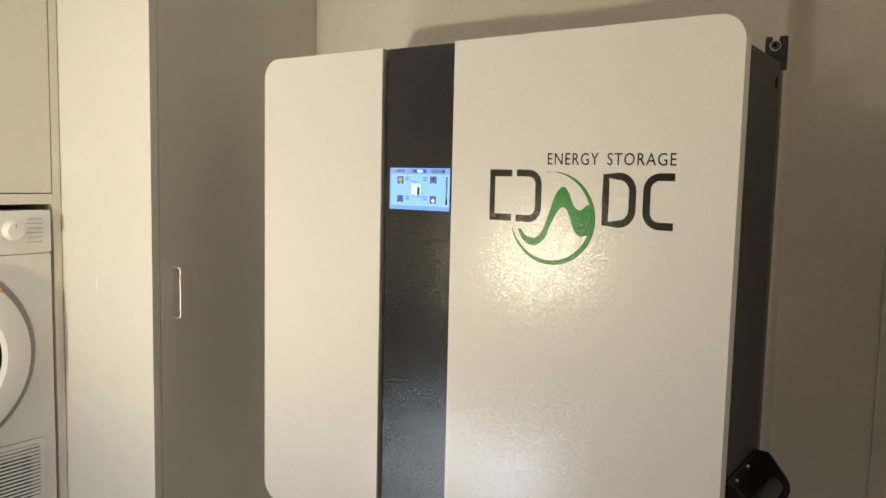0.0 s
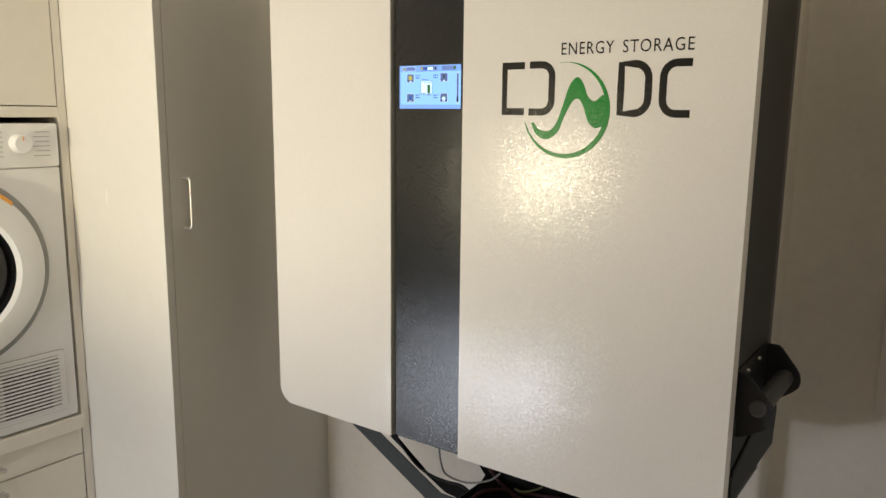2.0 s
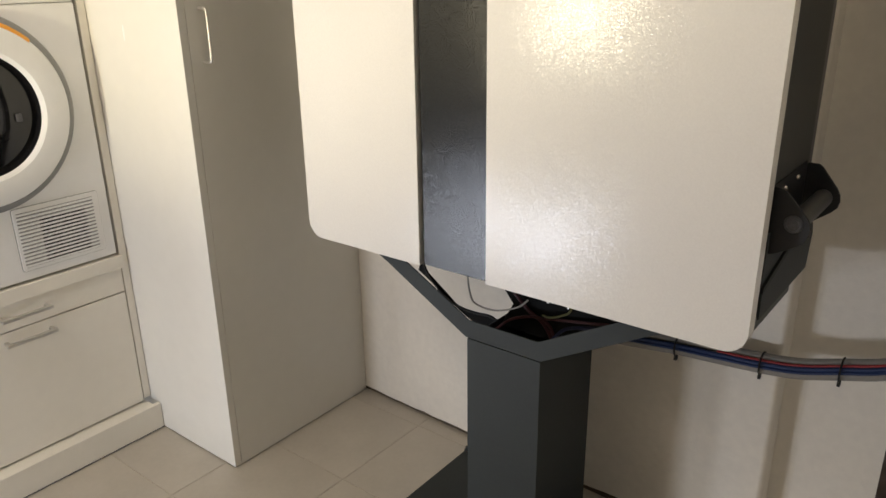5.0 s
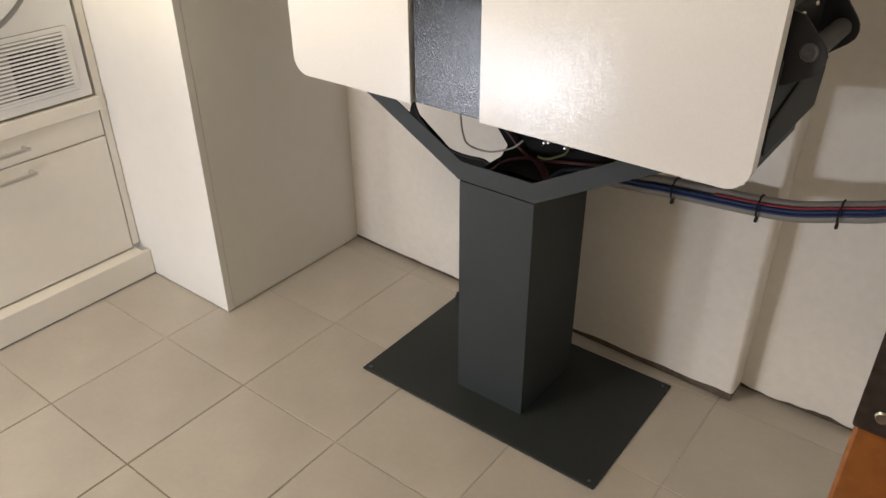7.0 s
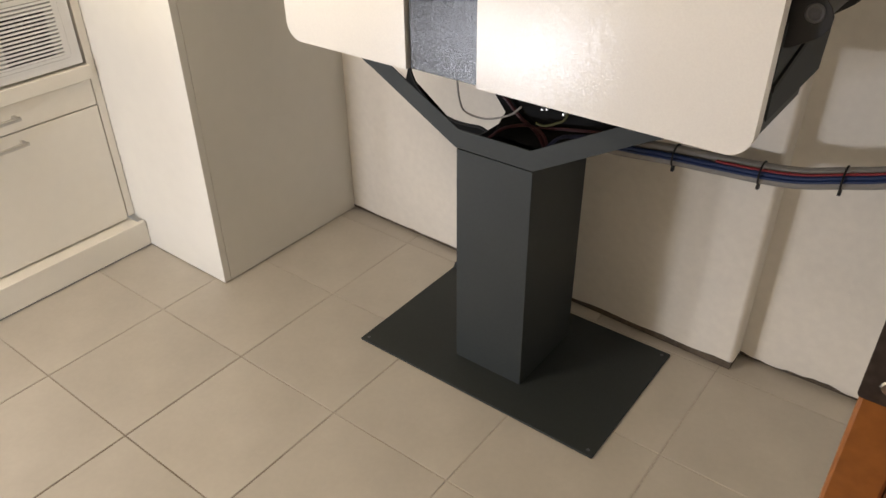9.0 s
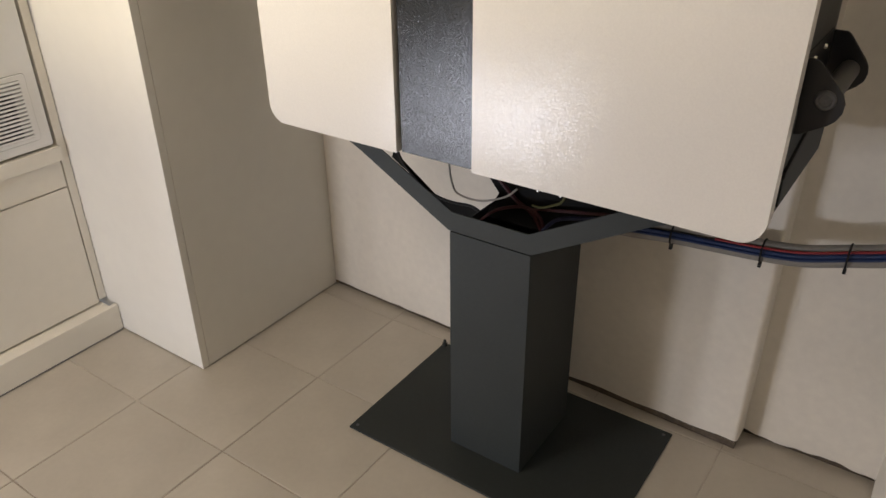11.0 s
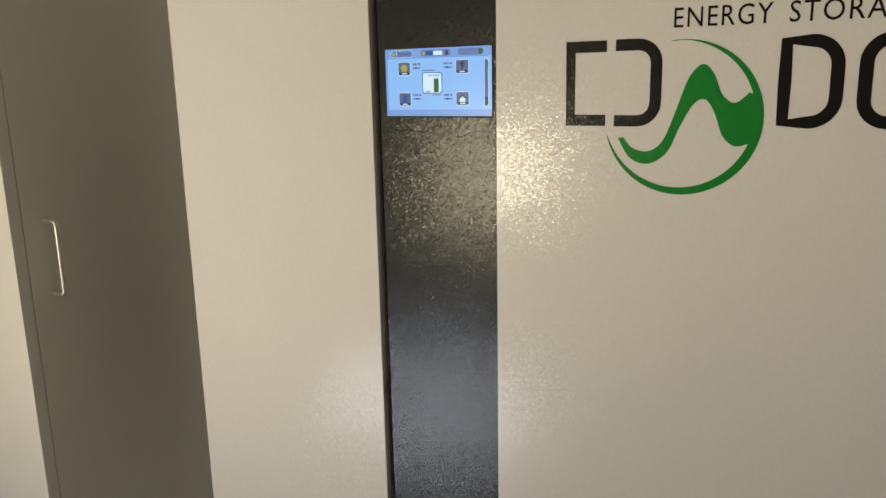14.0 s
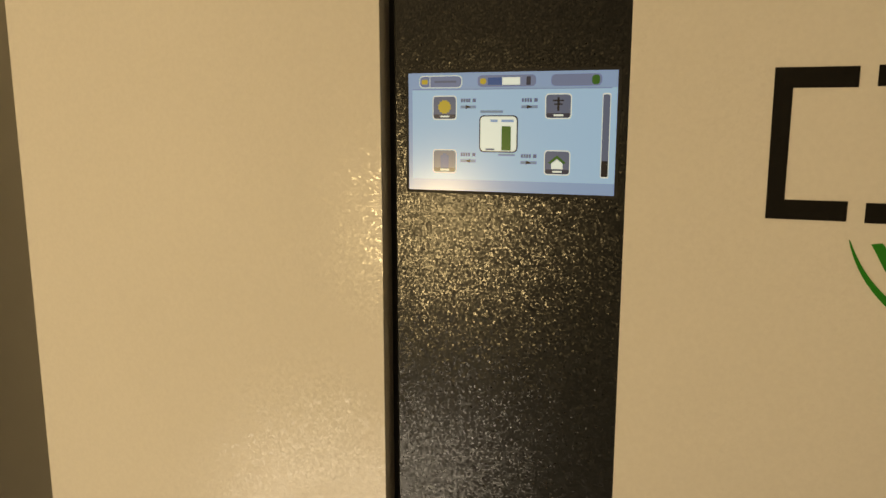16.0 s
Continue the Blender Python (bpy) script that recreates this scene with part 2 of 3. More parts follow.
        ca, cb = (a + r if a == a0 else a - r), (b + r if b == b0 else b - r)
        for i in range(seg + 1):
            w = radians(start + 90 * i / seg)
            pts.append((ca + r * math.cos(w), cb + r * math.sin(w)))
    return pts


def circle(a, b, r, n=32, start=0.0):
    return [(a + r * math.cos(2 * math.pi * i / n + start), b + r * math.sin(2 * math.pi * i / n + start)) for i in range(n)]


def ring(axis, a, b, profile, n=64, span=(0, 360)):
    """A turned body: profile of (radius, depth along axis), round the centre (a, b)."""
    bm = bmesh.new()
    whole = span[1] - span[0] >= 360
    rows = []
    for i in range(n if whole else n + 1):
        w = radians(span[0] + (span[1] - span[0]) * i / n)
        rows.append([bm.verts.new(AX[axis](a + r * math.cos(w), b + r * math.sin(w), d)) for r, d in profile])
    for i in range(len(rows) if whole else len(rows) - 1):
        p, q = rows[i], rows[(i + 1) % len(rows)]
        for j in range(len(profile) - 1):
            bm.faces.new((p[j], q[j], q[j + 1], p[j + 1]))
    return bm


def spline(points, steps=10):
    """A smooth line through points."""
    pts = [Vector(p) for p in points]
    pts = [2 * pts[0] - pts[1], *pts, 2 * pts[-1] - pts[-2]]
    out = []
    for i in range(1, len(pts) - 2):
        a, b, c, d = pts[i - 1 : i + 3]
        for k in range(steps):
            t = k / steps
            out.append(0.5 * (2 * b + (c - a) * t + (2 * a - 5 * b + 4 * c - d) * t * t + (3 * b - a - 3 * c + d) * t**3))
    return out + [pts[-2]]


def tube(line, r, n=10):
    """A round tube along a line, closed at both ends."""
    bm = bmesh.new()
    line = [Vector(p) for p in line]
    side, rows = Vector((0.31, 0.2, 0.93)), []
    for i, p in enumerate(line):
        way = (line[min(i + 1, len(line) - 1)] - line[max(i - 1, 0)]).normalized()
        u = (side - way * side.dot(way)).normalized()
        v = way.cross(u)
        side = u
        rows.append([bm.verts.new(p + r * (math.cos(2 * math.pi * k / n) * u + math.sin(2 * math.pi * k / n) * v)) for k in range(n)])
    for p, q in zip(rows, rows[1:]):
        for k in range(n):
            bm.faces.new((p[k], p[(k + 1) % n], q[(k + 1) % n], q[k]))
    bm.faces.new(rows[0]), bm.faces.new(rows[-1])
    return bm


def stroke(axis, line, width, d0, d1):
    """A flat band of the given widths along a 2D line, extruded from d0 to d1."""
    line = [Vector(p) for p in line]
    n = len(line)
    left, right = [], []
    for i, p in enumerate(line):
        way = (line[min(i + 1, n - 1)] - line[max(i - 1, 0)]).normalized()
        w = width(i / (n - 1)) if callable(width) else width
        off = Vector((-way.y, way.x)) * w / 2
        left.append(tuple(p + off)), right.append(tuple(p - off))
    bm = bmesh.new()
    rows = [[bm.verts.new(AX[axis](*q, d)) for q, d in ((left[i], d0), (right[i], d0), (right[i], d1), (left[i], d1))] for i in range(n)]
    for p, q in zip(rows, rows[1:]):
        for k in range(4):
            bm.faces.new((p[k], p[(k + 1) % 4], q[(k + 1) % 4], q[k]))
    bm.faces.new(rows[0]), bm.faces.new(rows[-1])
    return bm


# ---------------------------------------------------------------- the room
WALL_R, WALL_BACK, CAB_X = 0.061, 1.845, -1.99
SOUTH, TOP, HALL = -0.80, 2.42, 1.25
JAMB_Y, DOOR_LOW, DOOR_TOP, WALL_T = 0.655, -0.22, 2.05, 0.16


def structure(name, bm, mat, label, category, smooth=False):
    return tagged(part(name, bm, mat, smooth=smooth), label, category, kind="structure")


def ragged_wall(name, x0, y0, x1, y1, foot, label, rough=1.0, corner=0.0, rise=0.0):
    """A plastered wall face between two plan points, with an uneven lower rim a little above the floor and a rounded free corner."""
    bm = bmesh.new()
    n = 70
    plan = [(x0 + (x1 - corner - x0) * i / n, y0 + (y1 - y0) * i / n) for i in range(n + 1)]
    plan += [(x1 - corner + corner * math.sin(radians(15 * k)), y1 + corner - corner * math.cos(radians(15 * k))) for k in range(1, 7)] if corner else []
    front = []
    for i, (x, y) in enumerate(plan):
        z = foot + rise * min(1, i / n) ** 3 + rough * (0.010 * noise.noise((x * 9, y * 9, 1.7)) + 0.006 * noise.noise((x * 31, y * 31, 4.1)))
        wob = 0.004 * noise.noise((x * 4, y * 4, 8.0))
        front.append([bm.verts.new((x, y + wob, max(0.004, z))), bm.verts.new((x, y, TOP)), bm.verts.new((x, 2.05, TOP)), bm.verts.new((x, 2.05, max(0.004, z)))])
    for p, q in zip(front, front[1:]):
        for k in range(4):
            bm.faces.new((p[k], p[(k + 1) % 4], q[(k + 1) % 4], q[k]))
    bm.faces.new(front[0]), bm.faces.new(front[-1])
    return structure(name, bm, PLASTER, label, "wall", smooth=bool(corner))


ragged_wall("wall_north_1", -2.70, 1.858, -0.236, 1.770, 0.012, "cream plastered wall with a rough lower rim above the floor tiles", 0.5, 0.012, 0.014)
ragged_wall("wall_north_2", -0.250, 1.837, 0.30, 1.840, 0.020, "set-back cream plastered wall with a broken lower rim")
structure("wall_north_box", prism(round_rect(-0.047, WALL_R - 0.002, 0.285, TOP - 0.01, (0.012, 0, 0, 0.0)), "y", 1.829, 1.90, 0.004), PLASTER,
          "shallow plastered boxing ending above the floor", "wall")
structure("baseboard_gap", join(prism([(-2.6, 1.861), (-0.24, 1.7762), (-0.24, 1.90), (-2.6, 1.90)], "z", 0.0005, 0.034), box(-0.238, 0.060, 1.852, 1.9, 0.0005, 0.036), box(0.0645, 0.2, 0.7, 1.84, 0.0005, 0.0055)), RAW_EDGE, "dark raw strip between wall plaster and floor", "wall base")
# east wall with the doorway, its wooden lining
structure("wall_east_1", box(WALL_R + 0.0015, WALL_R + WALL_T, JAMB_Y + 0.022, 1.842, 0.006, TOP), PLASTER, "unseen side wall, plaster darkened against bounced light beside the doorway", "wall")
# the following walls and the ceiling are unseen, added to close the room
structure("wall_east_2", box(WALL_R, WALL_R + WALL_T, SOUTH, DOOR_LOW - 0.022, 0.0, TOP), LOW_BOUNCE_PLASTER, "unseen side wall, plaster darkened against bounced light", "wall")
structure("wall_east_3", box(WALL_R, WALL_R + WALL_T, DOOR_LOW - 0.022, JAMB_Y + 0.022, DOOR_TOP + 0.022, TOP), LOW_BOUNCE_PLASTER, "unseen wall over the doorway, plaster darkened against bounced light", "wall")
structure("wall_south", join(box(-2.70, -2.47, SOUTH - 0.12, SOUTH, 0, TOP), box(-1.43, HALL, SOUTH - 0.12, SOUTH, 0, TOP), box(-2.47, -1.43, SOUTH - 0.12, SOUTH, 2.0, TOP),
          box(-2.47, -1.43, SOUTH - 0.12, SOUTH, 0, 0.02)), LOW_BOUNCE_PLASTER, "unseen south wall in darkened plaster with an opening for the added door", "wall")
structure("wall_west", box(-2.82, -2.70, SOUTH - 0.12, 2.05, 0, TOP), LOW_BOUNCE_PLASTER, "unseen wall behind the cupboards, plaster darkened against bounced light", "wall")
structure("wall_hall", box(HALL, HALL + 0.1, SOUTH, 2.05, 0, TOP), LOW_BOUNCE_PLASTER, "added unseen corridor wall, plaster darkened against bounced light", "wall")
structure("wall_hall_end", box(WALL_R + WALL_T, HALL, 1.842, 1.95, 0, TOP), LOW_BOUNCE_PLASTER, "added unseen corridor end wall, plaster darkened against bounced light", "wall")
structure("ceiling", box(-2.82, HALL + 0.1, SOUTH - 0.12, 2.05, TOP, TOP + 0.1), CEILING_GREYED, "plain unseen ceiling, paint greyed against bounced light", "ceiling")

# unseen door added in the south wall, its open foot behind the cool lamps
door = tagged(new("added_door_1"), "added unseen door in the south wall, open at its foot", "door", kind="structure")
for x0, x1 in ((-2.47, -2.43), (-1.97, -1.93), (-1.47, -1.43)):
    part("door_stile", box(x0, x1, SOUTH - 0.08, SOUTH - 0.03, 0.02, 2.0, 0.002), LAMINATE, door)
for x0, x1 in ((-2.43, -1.97), (-1.93, -1.47)):
    part("door_panel", box(x0, x1, SOUTH - 0.075, SOUTH - 0.035, 0.55, 2.0, 0.002), LAMINATE, door)

# wooden lining of the doorway, with its strike plate
jamb = tagged(new("door_2"), "orange varnished wooden door frame with a dark strike plate", "door frame", kind="structure")
part("jamb", box(WALL_R, WALL_R + 0.036, JAMB_Y, JAMB_Y + 0.020, 0.0, DOOR_TOP, 0.003), WOOD, jamb)
part("door_stop", box(WALL_R + 0.0365, WALL_R + WALL_T + 0.006, JAMB_Y - 0.013, JAMB_Y + 0.020, 0.0, DOOR_TOP, 0.003), WOOD_DARK, jamb)
part("jamb", box(WALL_R - 0.004, WALL_R + WALL_T + 0.006, DOOR_LOW - 0.020, DOOR_LOW, 0.0, DOOR_TOP, 0.003), WOOD, jamb)
part("lintel", box(WALL_R - 0.004, WALL_R + WALL_T + 0.006, DOOR_LOW - 0.02, JAMB_Y + 0.02, DOOR_TOP, DOOR_TOP + 0.02, 0.003), WOOD, jamb)
strike = part("strike_plate", prism(round_rect(WALL_R - 0.0015, WALL_R + 0.034, 0.957, 1.175, 0.003, 3), "y", JAMB_Y - 0.0022, JAMB_Y - 0.0002), PLATE_METAL, jamb, "dark burnished strike plate")
part("latch_hole", prism(round_rect(WALL_R + 0.009, WALL_R + 0.030, 0.998, 1.060, 0.003, 3), "y", JAMB_Y - 0.0030, JAMB_Y - 0.0023), BLACK_PLASTIC, strike)
part("latch_hole", prism(round_rect(WALL_R + 0.009, WALL_R + 0.030, 1.085, 1.150, 0.003, 3), "y", JAMB_Y - 0.0030, JAMB_Y - 0.0023), BLACK_PLASTIC, strike)
part("screw", ring("y", WALL_R + 0.014, 0.972, [(0.0, JAMB_Y - 0.004), (0.004, JAMB_Y - 0.004), (0.005, JAMB_Y - 0.0024)], 14), BRIGHT, strike)


# ---------------------------------------------------------------- tall cupboard
CUP_X, CUP_Y = -1.571, 1.254


def tall_cupboard():
    ob = thing("tall_cupboard", "tall cream laminate cupboard standing against the wall, door closed", "cupboard")
    part("side_panel", box(-2.60, CUP_X, CUP_Y, CUP_Y + 0.022, 0.003, 2.36, 0.0012), CARCASS, ob)
    part("body", box(-2.60, CUP_X - 0.022, CUP_Y + 0.0225, 1.79, 0.003, 2.36), CARCASS, ob)
    leaf = part("door", box(CUP_X - 0.019, CUP_X, CUP_Y + 0.0232, 1.818, 0.0035, 2.35, 0.0008), CARCASS, ob)
    part("plinth_strip", box(CUP_X - 0.018, CUP_X - 0.003, CUP_Y + 0.0245, 1.818, 0.001, 0.0032), CARCASS, ob)
    # thin pale upright oval on the side panel
    part("pale_oval", prism([(-1.820 + 0.0028 * math.cos(radians(30 * k)), 1.243 + 0.021 * math.sin(radians(30 * k))) for k in range(12)], "y", CUP_Y - 0.0003, CUP_Y + 0.0005), ENAMEL, ob, "small pale upright oval mark")
    y, z0, z1, d = CUP_Y + 0.062, 1.178, 1.306, 0.030
    line = [(CUP_X - 0.001, y, z0)]
    for k in range(7):
        w = radians(90 * k / 6)
        line.append((CUP_X + d - 0.010 + 0.010 * math.sin(w), y, z0 + 0.010 - 0.010 * math.cos(w) + 0.0))
    for k in range(7):
        w = radians(90 * k / 6)
        line.append((CUP_X + d - 0.010 + 0.010 * math.cos(w), y, z1 - 0.010 + 0.010 * math.sin(w)))
    line.append((CUP_X - 0.001, y, z1))
    part("handle", tube(line, 0.0042, 10), SATIN, leaf, "satin steel bow handle", True)
    return ob


tall_cupboard()


# ---------------------------------------------------------------- dryer cabinet
def bar_handle(z, leaf, y0=0.862, y1=1.0):
    x = CAB_X + 0.002
    h = part("handle", join(box(x + 0.020, x + 0.030, y0, y1, z - 0.005, z + 0.005, 0.0015), box(x - 0.001, x + 0.022, y0 + 0.003, y0 + 0.013, z - 0.004, z + 0.004),
                            box(x - 0.001, x + 0.022, y1 - 0.013, y1 - 0.003, z - 0.004, z + 0.004)), SATIN, leaf, "satin steel bar handle")
    return h


def dryer_cabinet():
    ob = thing("dryer_cabinet", "cream laminate built-in cabinet round the dryer", "cabinet")
    y0, y1 = -0.02, CUP_Y - 0.002
    part("stile", box(-2.58, CAB_X, 1.229, y1, 0.10, 2.36, 0.001), LAMINATE, ob)
    part("stile", box(-2.58, CAB_X, 0.588, 0.612, 0.10, 2.36, 0.001), LAMINATE, ob)
    part("rail", box(-2.58, CAB_X, 0.612, 1.2285, 1.452, 1.480, 0.001), LAMINATE, ob)
    part("shelf", box(-2.58, CAB_X + 0.012, 0.613, 1.2315, 0.557, 0.597, 0.002), LAMINATE, ob, "thick white shelf board under the dryer")
    part("body", box(-2.58, CAB_X - 0.07, 0.614, 1.228, 0.10, 0.556), LAMINATE, ob)
    part("back_panel", box(-2.60, -2.585, 0.588, y1, 0.10, 2.36), LAMINATE, ob)
    part("door", box(CAB_X - 0.019, CAB_X + 0.001, 0.615, 1.2265, 1.483, 2.35, 0.0012), LAMINATE, ob)
    drawer = part("drawer_front", box(CAB_X - 0.019, CAB_X + 0.001, 0.615, 1.2255, 0.4790, 0.5535, 0.0012), LAMINATE, ob)
    bar_handle(0.519, drawer)
    low = part("door", box(CAB_X - 0.019, CAB_X + 0.001, 0.615, 1.2255, 0.0935, 0.4752, 0.0012), LAMINATE, ob)
    bar_handle(0.447, low)
    # neighbour bay, closed by a plain door
    part("door", box(CAB_X - 0.019, CAB_X + 0.001, y0, 0.585, 0.103, 2.35, 0.0012), LAMINATE, ob)
    part("plinth", box(-1.952, -1.936, y0, y1, 0.005, 0.091, 0.0022), LAMINATE, ob, "cream plinth board")
    part("plinth_cap", box(-2.03, -1.9525, y0, 1.236, 0.080, 0.087, 0.001), LAMINATE, ob)
    part("plinth_joint", box(-1.950, -1.939, y0, y1, 0.0006, 0.0052), SHADOW_GREY, ob)
    return ob


def dryer():
    x, y0, y1, z0, z1 = CAB_X + 0.004, 0.622, 1.2195, 0.600, 1.436
    yc, zc = 0.912, 1.062
    ob = thing("tumble_dryer", "white front-loading tumble dryer with a round dark-glass door", "dryer")
    part("body", box(x - 0.54, x - 0.012, y0, y1, z0, z1, 0.006), ENAMEL, ob)
    part("front_panel", prism(round_rect(y0, y1, z0 + 0.004, 1.3186, 0.006, 3), "x", x - 0.0115, x, 0.003), ENAMEL, ob)
    fascia = part("control_panel", prism(round_rect(y0, y1, 1.320, z1, 0.006, 3), "x", x - 0.0115, x + 0.003, 0.003), ENAMEL, ob)
    part("knob", ring("x", 1.115, 1.384, [(0.0, x + 0.030), (0.021, x + 0.030), (0.024, x + 0.027), (0.026, x + 0.004), (0.032, x + 0.0035)], 32), ENAMEL, fascia, "white rotary knob", True)
    part("pointer", box(x + 0.0302, x + 0.0308, 1.1138, 1.1162, 1.392, 1.403), ORANGE, fascia)
    for side, ya, yb in ((1, 1.152, 1.196), (-1, 1.02, 1.075)):
        for k in range(6):
            z = 1.350 + 0.0125 * k
            part("print_line", box(x + 0.0031, x + 0.0036, ya + (0.006 if k % 2 else 0), yb, z, z + 0.0020), PRINT_GREY, fascia)
    drawer = part("condensate_drawer", prism(round_rect(0.640, 0.985, 1.345, 1.418, 0.006, 3), "x", x + 0.0032, x + 0.006, 0.002), ENAMEL, ob)
    # door: grey outer rim, white ring, dark glass bowl
    hatch = part("door", ring("x", yc, zc, [(0.1570, x + 0.030), (0.1675, x + 0.040), (0.2094, x + 0.040), (0.2290, x + 0.034), (0.2350, x + 0.022), (0.2350, x + 0.001)], 72), ENAMEL, ob, "white door ring", True)
    part("door_rim", ring("x", yc, zc, [(0.2345, x + 0.021), (0.2400, x + 0.020), (0.2530, x + 0.010), (0.2570, x + 0.002), (0.2570, x + 0.0005)], 72), RIM_GREY, hatch, "grey rim", True)
    part("accent", ring("x", yc, zc, [(0.2275, x + 0.0350), (0.2340, x + 0.0300), (0.2400, x + 0.0206)], 24, (46, 92)), ORANGE, hatch, "orange accent stripe", True)
    part("glass", ring("x", yc, zc, [(0.0000, x + 0.028), (0.0628, x + 0.027), (0.1256, x + 0.020), (0.1518, x + 0.012), (0.1591, x + 0.030)], 64), GLASS_DARK, hatch, "dark glass bowl", True)
    part("glass_latch", box(x + 0.024, x + 0.031, 1.005, 1.020, 1.035, 1.055, 0.002), BOLT_GREY, hatch)
    # heat exchanger flap with its louvres
    g0, g1, h0, h1 = 0.952, 1.190, 0.630, 0.806
    part("flap_joint", prism(round_rect(g0 - 0.0012, g1 + 0.0012, h0 - 0.0012, h1 + 0.0012, 0.009, 4), "x", x + 0.0002, x + 0.0008), SHADOW_GREY, ob)
    flap = part("vent_flap", prism(round_rect(g0, g1, h0, h1, 0.008, 4), "x", x + 0.0005, x + 0.004, 0.0015), ENAMEL, ob)
    part("vent_recess", box(x + 0.0043, x + 0.0048, g0 + 0.009, g1 - 0.018, h0 + 0.010, h1 - 0.013), PALE_GREY, flap)
    part("vent_opening", box(x + 0.0050, x + 0.0056, g0 + 0.067, g1 - 0.042, h0 + 0.016, h1 - 0.036), BLACK_PLASTIC, flap)
    n = 15
    for k in range(n):
        z = h0 + 0.012 + (h1 - h0 - 0.032) * k / (n - 1)
        part("louvre", box(x + 0.0046, x + 0.0085, g0 + 0.009, g1 - 0.018, z, z + 0.0052), ENAMEL, flap)
    return ob


dryer_cabinet()
dryer()

# ---------------------------------------------------------------- storage unit
FX0, FX1, FZ0, FZ1, FY = -1.277, -0.2105, 0.768, 1.808, 1.358
STRIP0, STRIP1 = -0.914, -0.7445
unit = thing("energy_storage_unit", "wall-high white and anthracite home battery cabinet on a steel stand", "battery storage")
part("body", box(FX0 + 0.018, FX1 - 0.011, FY + 0.032, 1.656, FZ0 + 0.012, FZ1 - 0.035, 0.003), BODY_GREY, unit, "dark grey sheet-steel body")
left_panel = part("front_panel", prism(round_rect(FX0, STRIP0 - 0.0095, FZ0, FZ1, (0.042, 0.001, 0.001, 0.042), 10), "y", FY, FY + 0.031, 0.0068, 4), POWDER, unit, "white textured front panel", True)
right_panel = part("front_panel", prism(round_rect(STRIP1, FX1, FZ0 - 0.001, FZ1, (0.001, 0.042, 0.042, 0.001), 10), "y", FY, FY + 0.031, 0.0068, 4), POWDER, unit, "white textured front panel", True)
part("centre_strip", box(STRIP0, STRIP1 - 0.0005, FY + 0.005, FY + 0.028, FZ0 + 0.003, FZ1 - 0.002, 0.001), ANTHRACITE, unit, "anthracite textured centre strip")
part("back_plate", box(FX0 + 0.022, FX1 - 0.016, 1.6565, 1.702, FZ0 + 0.02, FZ1 - 0.045, 0.002), BACK_GREY, unit, "lighter grey back plate")
part("shadow_gap", box(STRIP0 - 0.0100, STRIP0 - 0.0002, FY + 0.018, FY + 0.0255, FZ0 + 0.006, FZ1 - 0.004), BLACK, unit)
part("body_slot", prism(round_rect(1.618, 1.634, 1.722, 1.744, 0.007, 4), "x", FX1 - 0.0113, FX1 - 0.0104), MATT_BLACK, unit)

# dark print and green mark on the wide panel
PY = FY - 0.0004


def printed(name, bm, mat, label):
    return part(name, bm, mat, right_panel, label)


def bracket(x0, x1, z0, z1, w, r, side):
    """A three-sided frame, open on one side (+1 right, -1 left), or closed (0)."""
    a0, a1, b0, b1 = x0 + w / 2, x1 - w / 2, z0 + w / 2, z1 - w / 2
    def corner(cx, cz, s):
        return [(cx + r * math.cos(radians(s + 15 * k)), cz + r * math.sin(radians(s + 15 * k))) for k in range(7)]
    if side > 0:
        line = [(x1, b1), *corner(a0 + r, b1 - r, 90), *corner(a0 + r, b0 + r, 180), (x1, b0)]
    elif side < 0:
        line = [(x0, b0), *corner(a1 - r, b0 + r, 270), *corner(a1 - r, b1 - r, 0), (x0, b1)]
    else:
        line = [(a0, (b0 + b1) / 2), (a0, b1), *corner(a1 - r, b1 - r, 0)[::-1], *corner(a1 - r, b0 + r, 270)[::-1], (a0, b0), (a0, (b0 + b1) / 2)]
    return stroke("y", line, w, PY, FY + 0.001)


printed("mark", prism([(-0.6565, 1.4715), (-0.610, 1.4715), (-0.610, 1.484), (-0.646, 1.484), (-0.646, 1.553), (-0.610, 1.553), (-0.610, 1.5655), (-0.6570, 1.5655)], "y", PY, FY + 0.001), LETTER, "dark open frame shape")
printed("mark", bracket(-0.600, -0.5485, 1.471, 1.566, 0.0125, 0.020, -1), LETTER, "dark open frame shape")
printed("mark", bracket(-0.432, -0.3720, 1.470, 1.563, 0.0125, 0.024, 0), LETTER, "dark closed frame shape")
printed("mark", bracket(-0.3600, -0.308, 1.470, 1.563, 0.0125, 0.022, 1), LETTER, "dark open frame shape")
CX, CZ, CR = -0.5265, 1.480, 0.0815


def taper(t):
    return 0.0006 + 0.0085 * math.sin(math.pi * min(1, t * 1.05)) ** 0.8


arc = [(CX + (0.0835 - taper(k / 65) / 2) * math.cos(radians(-166 + 4.08 * k)), CZ + (0.0832 - taper(k / 65) / 2) * math.sin(radians(-166 + 4.08 * k))) for k in range(66)]
printed("ring_mark", stroke("y", arc, taper, PY - 0.0001, FY + 0.001), GREEN, "green open ring")
upper = spline([(-0.589, 1.459, 0), (-0.578, 1.447, 0), (-0.560, 1.444, 0), (-0.545, 1.456, 0), (-0.533, 1.486, 0), (-0.520, 1.523, 0), (-0.506, 1.537, 0), (-0.494, 1.526, 0), (-0.485, 1.505, 0), (-0.472, 1.4965, 0), (-0.458, 1.507, 0)], 6)
